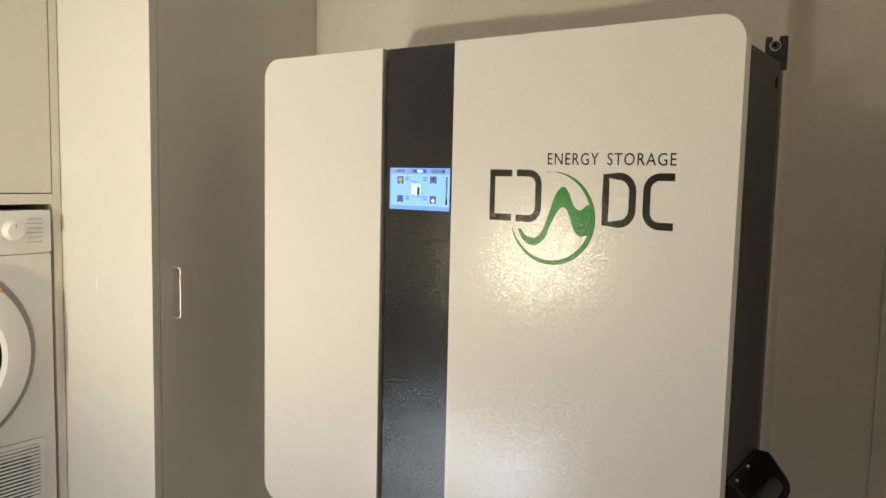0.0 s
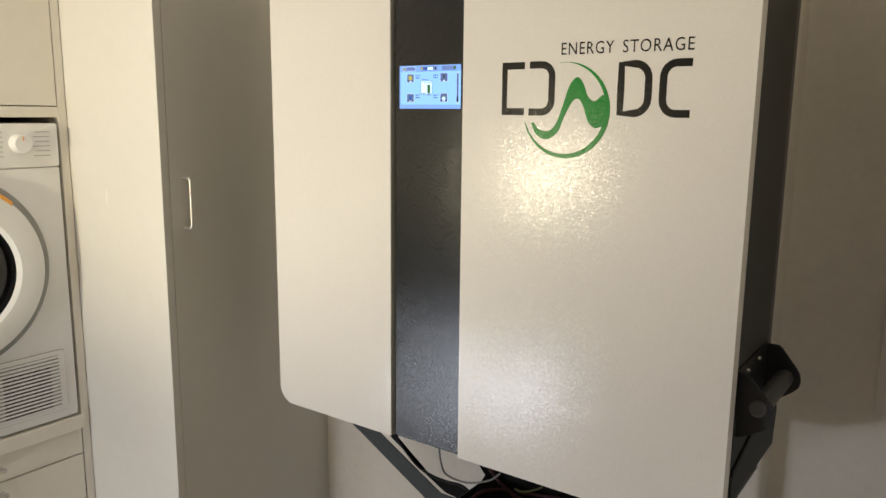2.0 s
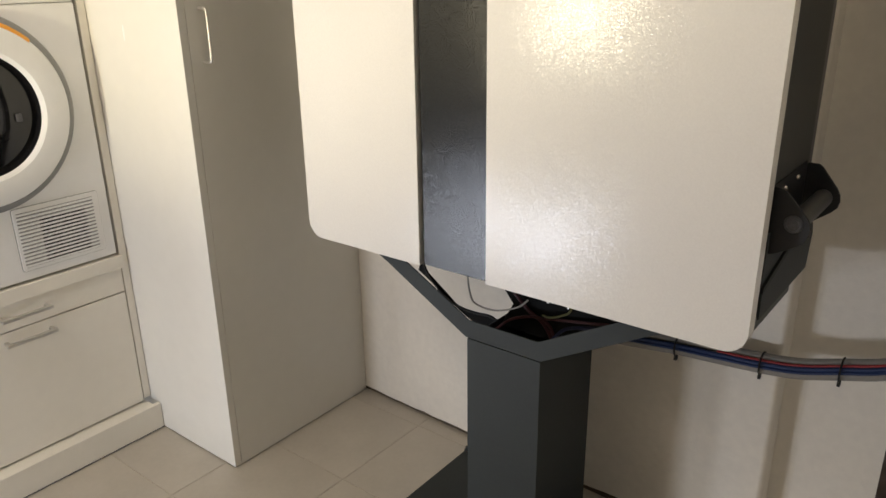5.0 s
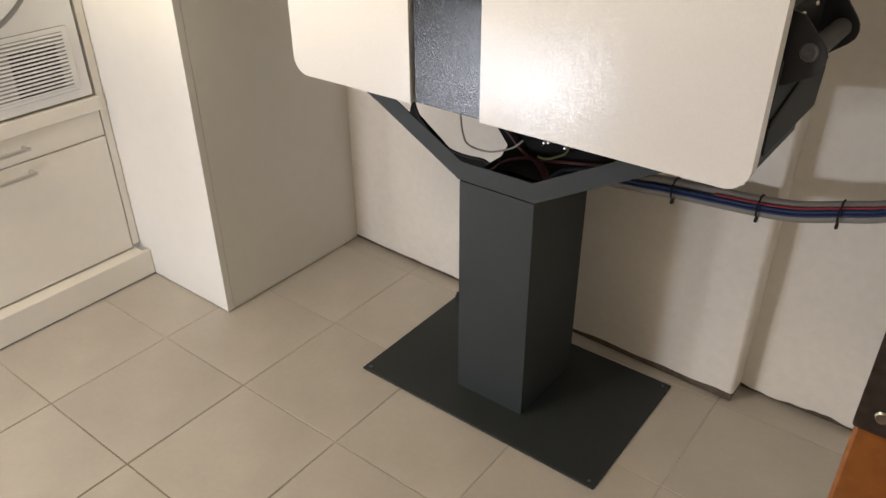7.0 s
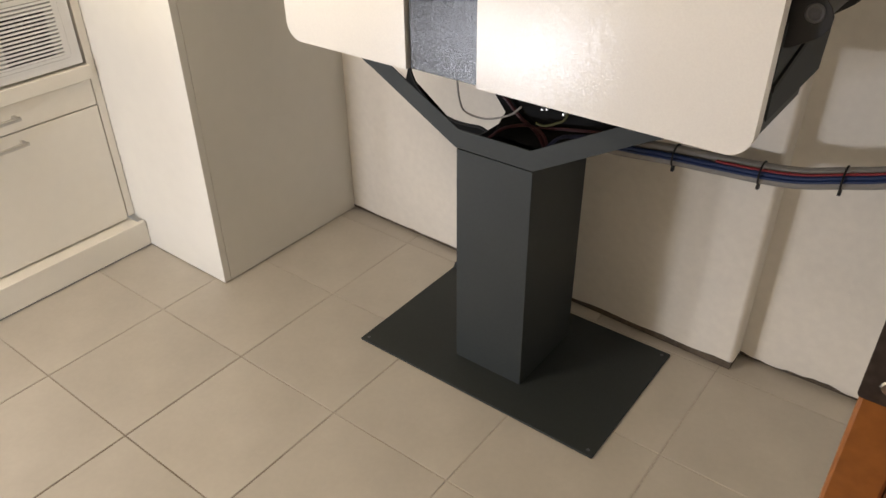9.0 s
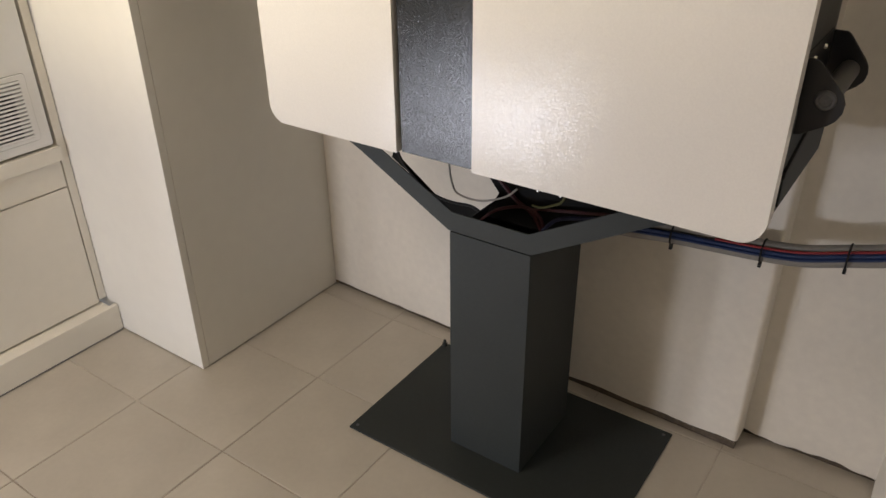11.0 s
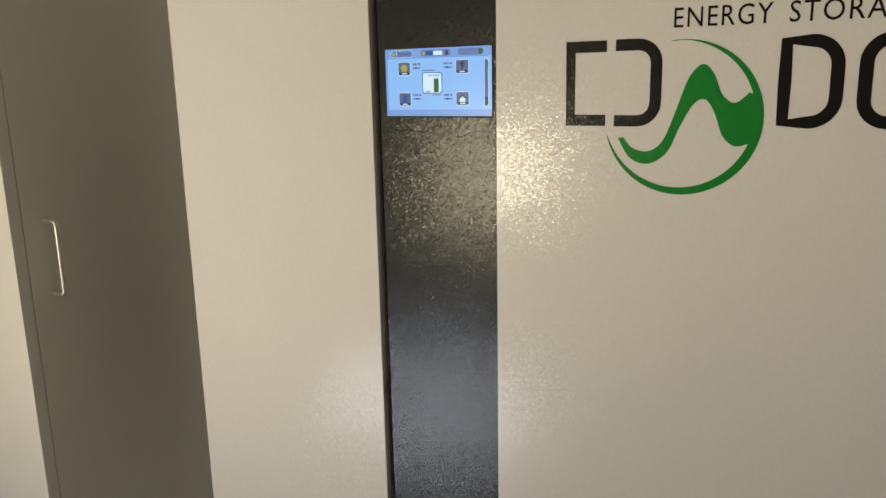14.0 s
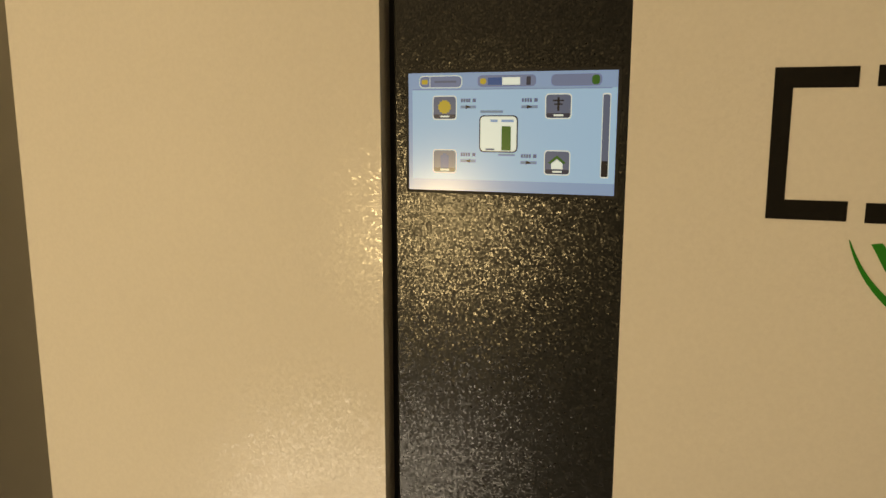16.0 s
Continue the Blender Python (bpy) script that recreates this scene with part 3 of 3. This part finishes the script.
lower = spline([(-0.595, 1.458, 0), (-0.581, 1.436, 0), (-0.560, 1.430, 0), (-0.540, 1.443, 0), (-0.528, 1.470, 0), (-0.514, 1.495, 0), (-0.502, 1.500, 0), (-0.492, 1.486, 0), (-0.483, 1.462, 0), (-0.470, 1.451, 0), (-0.456, 1.454, 0)], 6)
wave = bmesh.new()
rows = [[wave.verts.new((p.x, d, p.y)) for p, d in ((u, PY), (l, PY), (l, FY + 0.001), (u, FY + 0.001))] for u, l in zip(upper, lower)]
for p, q in zip(rows, rows[1:]):
    for k in range(4):
        wave.faces.new((p[k], p[(k + 1) % 4], q[(k + 1) % 4], q[k]))
wave.faces.new(rows[0]), wave.faces.new(rows[-1])
printed("wave_mark", wave, GREEN, "green wave shape")
fill = prism([(-0.4595, 1.507), (-0.4465, 1.503), (-0.4445, 1.480), (-0.449, 1.462), (-0.4575, 1.4535)], "y", PY + 0.00015, FY + 0.001)
printed("wave_mark", fill, GREEN, "green wave shape")


def lettering(text, x0, x1, z0, height, y, mat, parent):
    """Flat built-in lettering fitted into a width and a height, facing -y."""
    curve = bpy.data.curves.new("lettering", "FONT")
    curve.body, curve.size, curve.resolution_u, curve.space_character = text, 1.0, 3, 1.12
    probe = bpy.data.objects.new("lettering_probe", curve)
    scene.collection.objects.link(probe)
    bpy.context.view_layer.update()
    mesh = bpy.data.meshes.new_from_object(probe.evaluated_get(bpy.context.evaluated_depsgraph_get()))
    scene.collection.objects.unlink(probe)
    bpy.data.objects.remove(probe)
    co = np.array([v.co[:] for v in mesh.vertices])
    low, high = co.min(0), co.max(0)
    for v in mesh.vertices:
        v.co = Vector((x0 + (v.co.x - low[0]) / (high[0] - low[0]) * (x1 - x0), y, z0 + (v.co.y - low[1]) / (high[1] - low[1]) * height))
    mesh.materials.clear()
    mesh.materials.append(mat)
    ob = new("lettering", mesh)
    ob.parent = parent
    return ob


for word, x0, x1 in (("ENERGY", -0.538, -0.441), ("STORAGE", -0.4255, -0.307)):
    lettering(word, x0, x1, 1.5752, 0.0207, PY, LETTER, right_panel)["label"] = "black printed word"

# touch screen in the strip
SX0, SX1, SZ0, SZ1, SY = -0.9028, -0.7525, 1.4820, 1.5662, FY + 0.0046
screen = part("screen", prism(round_rect(SX0, SX1, SZ0, SZ1, 0.0015, 2), "y", SY, SY + 0.003), SCREEN_PALE, unit, "lit blue touch screen")
part("screen_bezel", prism(round_rect(SX0 - 0.0022, SX1 + 0.0022, SZ0 - 0.0022, SZ1 + 0.0022, 0.002, 2), "y", SY + 0.0002, SY + 0.002), BLACK_PLASTIC, unit)


def on_screen(name, u0, u1, v0, v1, mat, r=0.0, level=1, parent=None):
    """A flat field of the screen, in shares of its width and height from the upper left."""
    w, h = SX1 - SX0, SZ1 - SZ0
    y = SY - 0.00012 * level
    return part(name, prism(round_rect(SX0 + u0 * w, SX0 + u1 * w, SZ1 - v1 * h, SZ1 - v0 * h, r * w, 4), "y", y, y + 0.0001), mat, screen)


def arrow(u, v, way):
    w, h = SX1 - SX0, SZ1 - SZ0
    y = SY - 0.00024
    x, z = SX0 + u * w, SZ1 - v * h
    part("arrow", prism([(x - way * 0.0018, z + 0.0014), (x + way * 0.0022, z), (x - way * 0.0018, z - 0.0014)][::way], "y", y, y + 0.0001), SCREEN_BLACK, screen)


on_screen("status_bar", 0.0, 1.0, 0.0, 0.135, SCREEN)
on_screen("status_line", 0.02, 0.975, 0.135, 0.142, SCREEN_FAINT)
on_screen("footer_bar", 0.0, 1.0, 0.905, 1.0, SCREEN)
on_screen("side_field", 0.0, 0.02, 0.135, 0.905, SCREEN)
on_screen("pill_frame", 0.056, 0.274, 0.022, 0.128, SCREEN_WHITE, 0.022, 1)
on_screen("pill_divider", 0.110, 0.113, 0.03, 0.12, SCREEN_WHITE, 0, 4)
on_screen("plug_icon", 0.070, 0.100, 0.055, 0.095, SCREEN_YELLOW, 0.006, 4)
on_screen("pill_print", 0.135, 0.245, 0.066, 0.082, SCREEN_GREY, 0, 4)
on_screen("mast_icon", 0.585, 0.605, 0.04, 0.108, SCREEN_DARK, 0, 3)
on_screen("title_pill", 0.06, 0.27, 0.03, 0.12, SCREEN_PILL, 0.02, 2)
on_screen("pill_bar", 0.35, 0.63, 0.025, 0.12, SCREEN_PILL, 0.02, 2)
on_screen("charge_bar", 0.40, 0.47, 0.045, 0.105, SCREEN_MID, 0.0, 3)
on_screen("charge_bar", 0.47, 0.555, 0.045, 0.105, SCREEN_WHITE, 0.0, 3)
on_screen("sun_dot", 0.362, 0.392, 0.05, 0.10, SCREEN_YELLOW, 0.012, 3)
on_screen("title_pill", 0.70, 0.93, 0.025, 0.12, SCREEN_PILL, 0.02, 2)
on_screen("state_dot", 0.885, 0.92, 0.035, 0.11, SCREEN_GREEN, 0.014, 3)
on_screen("scroll_track", 0.935, 0.972, 0.18, 0.86, SCREEN_WHITE, 0.008, 2)
on_screen("scroll_bar", 0.938, 0.969, 0.19, 0.85, SCREEN_GREY, 0.008, 3)
on_screen("scroll_end", 0.938, 0.969, 0.72, 0.85, SCREEN_BLACK, 0.004, 4)
for u, v, face in ((0.125, 0.19, SCREEN_YELLOW), (0.675, 0.18, SCREEN_BLACK), (0.125, 0.645, SCREEN_MID), (0.675, 0.64, SCREEN_WHITE)):
    on_screen("icon_frame", u, u + 0.122, v, v + 0.205, SCREEN_WHITE, 0.016, 2)
    on_screen("icon", u + 0.004, u + 0.118, v + 0.008, v + 0.197, SCREEN_GREY, 0.014, 3)
    on_screen("icon_foot", u + 0.006, u + 0.116, v + 0.158, v + 0.192, SCREEN_DARK, 0.006, 4)
    on_screen("icon_print", u + 0.04, u + 0.085, v + 0.168, v + 0.182, SCREEN_WHITE, 0, 5)
    if face is SCREEN_YELLOW:
        w, h = SX1 - SX0, SZ1 - SZ0
        star = [(SX0 + (u + 0.061) * w + r * math.cos(a), SZ1 - (v + 0.095) * h + r * math.sin(a)) for a, r in ((math.pi * k / 12, 0.0052 if k % 2 else 0.0044) for k in range(24))]
        part("icon_sun", prism(star, "y", SY - 0.0006, SY - 0.0005), SCREEN_YELLOW, screen)
    elif face is SCREEN_WHITE:
        w, h = SX1 - SX0, SZ1 - SZ0
        x, z = SX0 + (u + 0.061) * w, SZ1 - (v + 0.10) * h
        part("icon_roof", prism([(x - 0.0062, z - 0.0002), (x, z + 0.0050), (x + 0.0062, z - 0.0002), (x + 0.0048, z - 0.001), (x, z + 0.0028), (x - 0.0048, z - 0.001)], "y", SY - 0.0006, SY - 0.0005), SCREEN_GREEN, screen)
        part("icon_house", prism([(x - 0.004, z - 0.0045), (x + 0.004, z - 0.0045), (x + 0.004, z - 0.0008), (x, z + 0.0022), (x - 0.004, z - 0.0008)], "y", SY - 0.0006, SY - 0.0005), SCREEN_WHITE, screen)
    elif face is SCREEN_MID:
        on_screen("icon_cell", u + 0.04, u + 0.082, v + 0.05, v + 0.16, SCREEN_MID, 0.006, 4)
        on_screen("icon_cell_top", u + 0.052, u + 0.07, v + 0.035, v + 0.05, SCREEN_MID, 0.0, 4)
    else:
        on_screen("icon_mast", u + 0.056, u + 0.066, v + 0.03, v + 0.14, SCREEN_BLACK, 0, 4)
        on_screen("icon_mast", u + 0.036, u + 0.086, v + 0.05, v + 0.062, SCREEN_BLACK, 0, 5)
        on_screen("icon_mast", u + 0.042, u + 0.080, v + 0.08, v + 0.092, SCREEN_BLACK, 0, 5)
for u, v, way in ((0.268, 0.22, 1), (0.565, 0.22, 1), (0.268, 0.675, -1), (0.565, 0.68, 1)):
    for k in range(4):
        on_screen("value_print", u + 0.0125 * k, u + 0.0125 * k + 0.0095, v - 0.004, v + 0.026, SCREEN_GREY, 0, 2)
    on_screen("value_print", u + 0.058, u + 0.074, v - 0.004, v + 0.026, SCREEN_GREY, 0, 2)
    on_screen("arrow_shaft", u - 0.002, u + 0.075, v + 0.054, v + 0.078, SCREEN_FAINT, 0, 1)
    arrow(u + 0.036, v + 0.066, way)
on_screen("cell_print", 0.365, 0.475, 0.315, 0.335, SCREEN_FAINT, 0, 2)
on_screen("cell_print", 0.455, 0.535, 0.675, 0.692, SCREEN_FAINT, 0, 2)
on_screen("battery_frame", 0.36, 0.548, 0.355, 0.665, SCREEN_BLACK, 0.022, 2)
on_screen("battery_field", 0.366, 0.542, 0.365, 0.655, SCREEN_WHITE, 0.019, 3)
on_screen("battery_level", 0.470, 0.515, 0.445, 0.648, SCREEN_GREEN, 0, 4)
on_screen("battery_foot", 0.392, 0.436, 0.632, 0.648, SCREEN_GREY, 0, 4)
on_screen("value_print", 0.415, 0.45, 0.39, 0.412, SCREEN, 0, 4)
on_screen("value_print", 0.468, 0.528, 0.39, 0.412, SCREEN, 0, 4)

# wall hook at the rear upper corner
hook = thing("wall_hook", "black steel wall bracket with a bright socket screw", "bracket")
outline = [(-0.262, 1.765), (-0.222, 1.765), (-0.222, 1.826), (-0.224, 1.829), (-0.236, 1.829), (-0.238, 1.820), (-0.249, 1.820), (-0.251, 1.829), (-0.260, 1.829), (-0.262, 1.826)]
part("plate", prism(outline, "y", 1.703, 1.709), BLACK, hook)
part("arm", box(-0.260, -0.245, 1.709, 1.80, 1.768, 1.774), BLACK, hook)
bolt_head = part("screw", ring("y", -0.2435, 1.812, [(0.0034, 1.7010), (0.0040, 1.6975), (0.0066, 1.6970), (0.0080, 1.6990), (0.0080, 1.7030)], 24), ROD_GREY, hook, "zinc socket-head screw", True)
part("socket", ring("y", -0.2435, 1.812, [(0.0, 1.7002), (0.0034, 1.7002)], 6), MATT_BLACK, bolt_head)
part("washer", ring("y", -0.2435, 1.812, [(0.0081, 1.7018), (0.0100, 1.7018), (0.0103, 1.7029)], 28), SATIN, bolt_head)

# ---------------------------------------------------------------- steel stand
stand = thing("floor_stand", "dark grey lacquered steel pedestal stand on a floor plate", "stand")
CX0, CX1, CY0, CY1 = -0.828, -0.635, 1.407, 1.652
part("base_plate", prism(round_rect(-1.074, -0.380, 1.306, 1.738, 0.003, 2), "z", 0.0005, 0.0055, 0.001, 1), STEEL_GREY, stand)
for x, y in ((-1.058, 1.322), (-0.398, 1.322), (-0.398, 1.722)):
    part("plate_screw", ring("z", x, y, [(0.0, 0.0075), (0.003, 0.0075), (0.0045, 0.0056)], 12), BOLT_GREY, stand)
part("anchor_bolt", ring("z", -1.066, 1.728, [(0.0, 0.024), (0.0035, 0.024), (0.0042, 0.023), (0.0042, 0.0135), (0.0075, 0.0130), (0.0078, 0.0058)], 12), STEEL_GREY, stand, "protruding anchor bolt")
t = 0.003
column = bmesh.new()
inner, outer = [(CX0 + t, CY0 + t), (CX1 - t, CY0 + t), (CX1 - t, CY1 - t), (CX0 + t, CY1 - t)], [(CX0, CY0), (CX1, CY0), (CX1, CY1), (CX0, CY1)]
loops = [[column.verts.new((a, b, z)) for a, b in o] for o, z in ((outer, 0.0056), (outer, 0.595), (inner, 0.595), (inner, 0.0056))]
for p, q in zip(loops, loops[1:] + loops[:1]):
    for k in range(4):
        column.faces.new((p[k], p[(k + 1) % 4], q[(k + 1) % 4], q[k]))
part("column", column, STEEL_GREY, stand)
MID = (CX0 + CX1) / 2
half_low = [(0.0985, 0.599), (0.330, 0.729), (0.519, 0.822)]
half_up = [(0.0905, 0.643), (0.272, 0.743), (0.519, 0.870)]


def fork_plate(y0, y1):
    """The upright U-shaped sheet: its lower rim out and its upper rim back."""
    line = [(MID - a, b) for a, b in half_low[::-1]] + [(MID + a, b) for a, b in half_low]
    back = [(MID + a, b) for a, b in half_up[::-1]] + [(MID - a, b) for a, b in half_up]
    bm = bmesh.new()
    n = len(line)
    back = back[::-1]
    rows = [[bm.verts.new((p[0], y, p[1])) for p, y in ((line[i], y0), (back[i], y0), (back[i], y1), (line[i], y1))] for i in range(n)]
    for p, q in zip(rows, rows[1:]):
        for k in range(4):
            bm.faces.new((p[k], p[(k + 1) % 4], q[(k + 1) % 4], q[k]))
    bm.faces.new(rows[0]), bm.faces.new(rows[-1])
    return bm


def fork_web(depth, lift):
    """The flange that runs back from the front sheet's lower rim."""
    line = [(MID - a, b + lift) for a, b in half_low[::-1]] + [(MID + a, b + lift) for a, b in half_low]
    bm = bmesh.new()
    rows = [[bm.verts.new(p) for p in ((a, CY0 + 0.002, b), (a, CY0 + depth, b), (a, CY0 + depth, b + 0.003), (a, CY0 + 0.002, b + 0.003))] for a, b in line]
    for p, q in zip(rows, rows[1:]):
        for k in range(4):
            bm.faces.new((p[k], p[(k + 1) % 4], q[(k + 1) % 4], q[k]))
    bm.faces.new(rows[0]), bm.faces.new(rows[-1])
    return bm


fork = part("fork", fork_plate(CY0 - 0.002, CY0 + 0.001), STEEL_GREY, stand, "bent steel fork")
part("fork_flange", fork_web(0.022, 0.0012), STEEL_GREY, fork)
for sign in (1, -1):
    x0, x1 = sorted((MID + sign * 0.5192, MID + sign * 0.5222))
    part("fork_cheek", prism([(1.404, 0.819), (1.712, 0.817), (1.727, 0.887), (1.70, 0.938), (1.61, 0.918), (1.404, 0.868)], "x", x0, x1), STEEL_GREY, fork)
    part("fork_cheek_lip", prism([(1.404, 0.880), (1.62, 0.932), (1.56, 0.985), (1.404, 0.975)], "x", x0 - 0.003, x1 - 0.003), STEEL_GREY, fork)
    part("cheek_gasket", prism([(1.404, 0.867), (1.62, 0.919), (1.62, 0.930), (1.404, 0.878)], "x", x0 - 0.001, x1 + 0.001), BLACK_PLASTIC, fork)
# black sheet added to give the shade of the hollow under the unit
part("hollow_shade_sheet", prism([(-0.80, 0.60), (MID + 0.10, 0.60), (MID + 0.33, 0.738), (MID + 0.33, 0.776), (-0.815, 0.776), (-0.803, 0.705), (-0.768, 0.662)], "y", 1.505, 1.508), MATT_BLACK, stand)
part("gusset", prism([(-1.119, 0.67), (-1.105, 0.636), (-1.07, 0.594), (-1.029, 0.565), (-0.982, 0.553), (-0.939, 0.551), (-0.899, 0.555), (-0.866, 0.545), (-0.832, 0.529), (-0.798, 0.515), (-0.787, 0.506), (-0.945, 0.523), (-1.131, 0.629)], "y", 1.600, 1.603), MATT_BLACK, stand)
curl = [(-1.123, 1.600, 0.698), (-1.107, 1.600, 0.638), (-1.07, 1.600, 0.596), (-1.029, 1.600, 0.567), (-0.982, 1.600, 0.555), (-0.939, 1.600, 0.554), (-0.899, 1.600, 0.557), (-0.871, 1.600, 0.548)]
part("rubber_edge", tube(spline(curl, 8), 0.0036, 8), BLACK_PLASTIC, stand, "black rubber edging", True)


def clamp(sign):
    """Black clamp plates and their cross bolt between stand and unit."""
    ob = thing("clamp_bracket", "black steel clamp bracket with a large bolt, beside the unit", "bracket", "clamps of the stand")
    c = MID
    X = lambda v: c + sign * (v - c)  # noqa: E731
    front = [(-0.262, 0.935), (-0.213, 0.936), (-0.203, 0.938), (-0.170, 0.957), (-0.160, 0.966), (-0.154, 0.978), (-0.153, 0.992), (-0.158, 1.005), (-0.190, 1.041), (-0.198, 1.048), (-0.208, 1.051), (-0.262, 1.052)]
    rear = [(-0.275, 0.935), (-0.204, 0.935), (-0.196, 0.937), (-0.167, 0.959), (-0.158, 0.969), (-0.155, 0.981), (-0.157, 0.994), (-0.163, 1.005), (-0.192, 1.041), (-0.199, 1.046), (-0.275, 1.046)]
    part("front_plate", prism([(X(a), b) for a, b in front], "y", 1.4135, 1.4185, 0.001, 1), BLACK, ob)
    part("rear_plate", prism([(X(a), b) for a, b in rear], "y", 1.635, 1.641, 0.001, 1), BLACK, ob)
    part("bolt", ring("y", X(-0.1795), 0.9945, [(0.0, 1.4112), (0.0082, 1.4112), (0.0098, 1.4095), (0.0125, 1.4095), (0.0142, 1.411), (0.0150, 1.4134)], 28), BOLT_GREY, ob, "round grey bolt head", True)
    part("cross_rod", ring("y", X(-0.184), 0.985, [(0.0, 1.419), (0.0165, 1.419), (0.0165, 1.6345), (0.0, 1.6345)], 24), ROD_GREY, ob, "", True)
    part("side_plate", box(min(X(-0.2212), X(-0.2190)), max(X(-0.2212), X(-0.2190)), 1.43, 1.635, 0.94, 1.05), BLACK, ob)
    for z, y in ((1.031, 1.494), (1.033, 1.572)):
        part("screw", ring("x", y, z, [(0.0, X(-0.2150)), (0.0035, X(-0.2150)), (0.0045, X(-0.2188))], 14), BRIGHT, ob)
    return ob


clamp(1)
clamp(-1)

# ---------------------------------------------------------------- cables
bundle = thing("cable_bundle", "grey, red and blue cables tied in a bundle behind the stand", "cables")
SAG = [(-0.70, 1.55, 0.63), (-0.62, 1.60, 0.606), (-0.54, 1.66, 0.582), (-0.450, 1.70, 0.573), (-0.36, 1.715, 0.572), (-0.265, 1.72, 0.577), (-0.19, 1.72, 0.588), (-0.112, 1.72, 0.612), (-0.04, 1.72, 0.636), (0.02, 1.735, 0.665), (0.058, 1.77, 0.70)]


def strand(name, dy, dz, r, mat, label="", wob=0.0, first=0):
    line = [Vector((x, y + dy + wob * math.sin(9 * x), z + dz + wob * math.cos(7 * x))) for x, y, z in SAG[first:]]
    return part(name, tube(spline(line, 7), r, 10), mat, bundle, label, True)


strand("grey_cable", 0.008, 0.0110, 0.0105, CABLE_GREY, "thick grey cable")
strand("grey_cable", -0.002, -0.0105, 0.0125, CABLE_GREY, "thick grey cable")
strand("grey_cable", 0.018, -0.003, 0.0095, CABLE_GREY, "thick grey cable")
strand("blue_cable", -0.010, 0.0040, 0.0050, CABLE_BLUE, "blue cable", 0.0012)
strand("blue_cable", -0.0135, -0.0030, 0.0036, CABLE_BLUE, "blue cable", 0.0012)
strand("red_cable", -0.006, 0.0100, 0.0032, CABLE_RED, "red cable", 0.0016, 4)
for x, y, z in ((-0.445, 1.7005, 0.573), (-0.265, 1.72, 0.577), (-0.112, 1.72, 0.612)):
    tie = [(x + 0.0 * k, y + 0.002 + 0.0245 * math.cos(2 * math.pi * k / 24), z - 0.001 + 0.0255 * math.sin(2 * math.pi * k / 24)) for k in range(25)]
    part("cable_tie", join(tube(tie, 0.0021, 6), box(x - 0.003, x + 0.003, y - 0.012, y - 0.002, z - 0.034, z - 0.025)), BLACK_PLASTIC, bundle, "black cable tie")

loose = thing("loose_wires", "thin loose wires and black plugs under the battery cabinet", "wires")


def wire(name, mat, r, y, *points, label=""):
    part(name, tube(spline([(a, y, b) for a, b in points], 8), r, 8), mat, loose, label, True)


wire("grey_wire", CABLE_GREY, 0.0022, 1.450, (-0.860, 0.79), (-0.858, 0.727), (-0.851, 0.686), (-0.835, 0.664), (-0.781, 0.662), (-0.723, 0.685), (-0.695, 0.71))
wire("red_wire", WIRE_RED_SHADED, 0.0036, 1.488, (-0.807, 0.590), (-0.761, 0.631), (-0.701, 0.654), (-0.665, 0.646), (-0.649, 0.615), (-0.645, 0.56))
wire("red_wire", WIRE_RED_SHADED, 0.0045, 1.494, (-0.812, 0.78), (-0.797, 0.729), (-0.757, 0.696), (-0.722, 0.664), (-0.68, 0.640), (-0.656, 0.60), (-0.652, 0.55))
wire("red_wire", WIRE_RED_SHADED, 0.0034, 1.490, (-0.675, 0.656), (-0.61, 0.668), (-0.55, 0.679), (-0.49, 0.692))
wire("blue_wire", WIRE_BLUE_SHADED, 0.0042, 1.484, (-0.65, 0.615), (-0.62, 0.648), (-0.57, 0.665), (-0.49, 0.684))
wire("yellow_wire", WIRE_YELLOW_SHADED, 0.0026, 1.480, (-0.675, 0.668), (-0.655, 0.668), (-0.628, 0.680), (-0.606, 0.699), (-0.600, 0.75), label="yellow-green earth wire")
for x, z in ((-0.674, 0.693), (-0.663, 0.696), (-0.623, 0.694), (-0.613, 0.699)):
    part("pin", ring("y", x, z, [(0.0, 1.4975), (0.0022, 1.4975), (0.0030, 1.4990), (0.0030, 1.5049)], 10), SATIN, loose, "bright metal pin")
for x in (-0.74, -0.66, -0.58, -0.50):
    part("plug", join(box(x, x + 0.05, 1.49, 1.53, 0.722, 0.781, 0.004), box(x + 0.006, x + 0.012, 1.487, 1.491, 0.726, 0.732), box(x + 0.026, x + 0.032, 1.487, 1.491, 0.726, 0.732)), BLACK_PLASTIC, loose, "black connector plug")

# ---------------------------------------------------------------- floor
floor = structure("floor", box(-2.82, HALL + 0.1, SOUTH - 0.12, 2.05, -0.05, -0.0022), GROUT, "beige-grey ceramic tile floor with narrow joints", "floor")
PITCH_X, PITCH_Y, X0, Y0, GAP = 0.338, 0.3435, -1.279, 0.723, 0.0038
tile_mesh = None
for i in range(-5, 8):
    for j in range(-5, 4):
        if tile_mesh is None:
            bm = box(GAP / 2, PITCH_X - GAP / 2, GAP / 2, PITCH_Y - GAP / 2, -0.012, 0.0, 0.0012, 1)
            tile = part("tile", bm, TILE, floor)
            tile_mesh = tile.data
        else:
            tile = new("tile", tile_mesh)
            tile.parent = floor
        tile.location = (X0 + i * PITCH_X, Y0 + j * PITCH_Y, 0.0006 * noise.noise((i * 3.1, j * 2.7, 0.5)) - 0.0006)
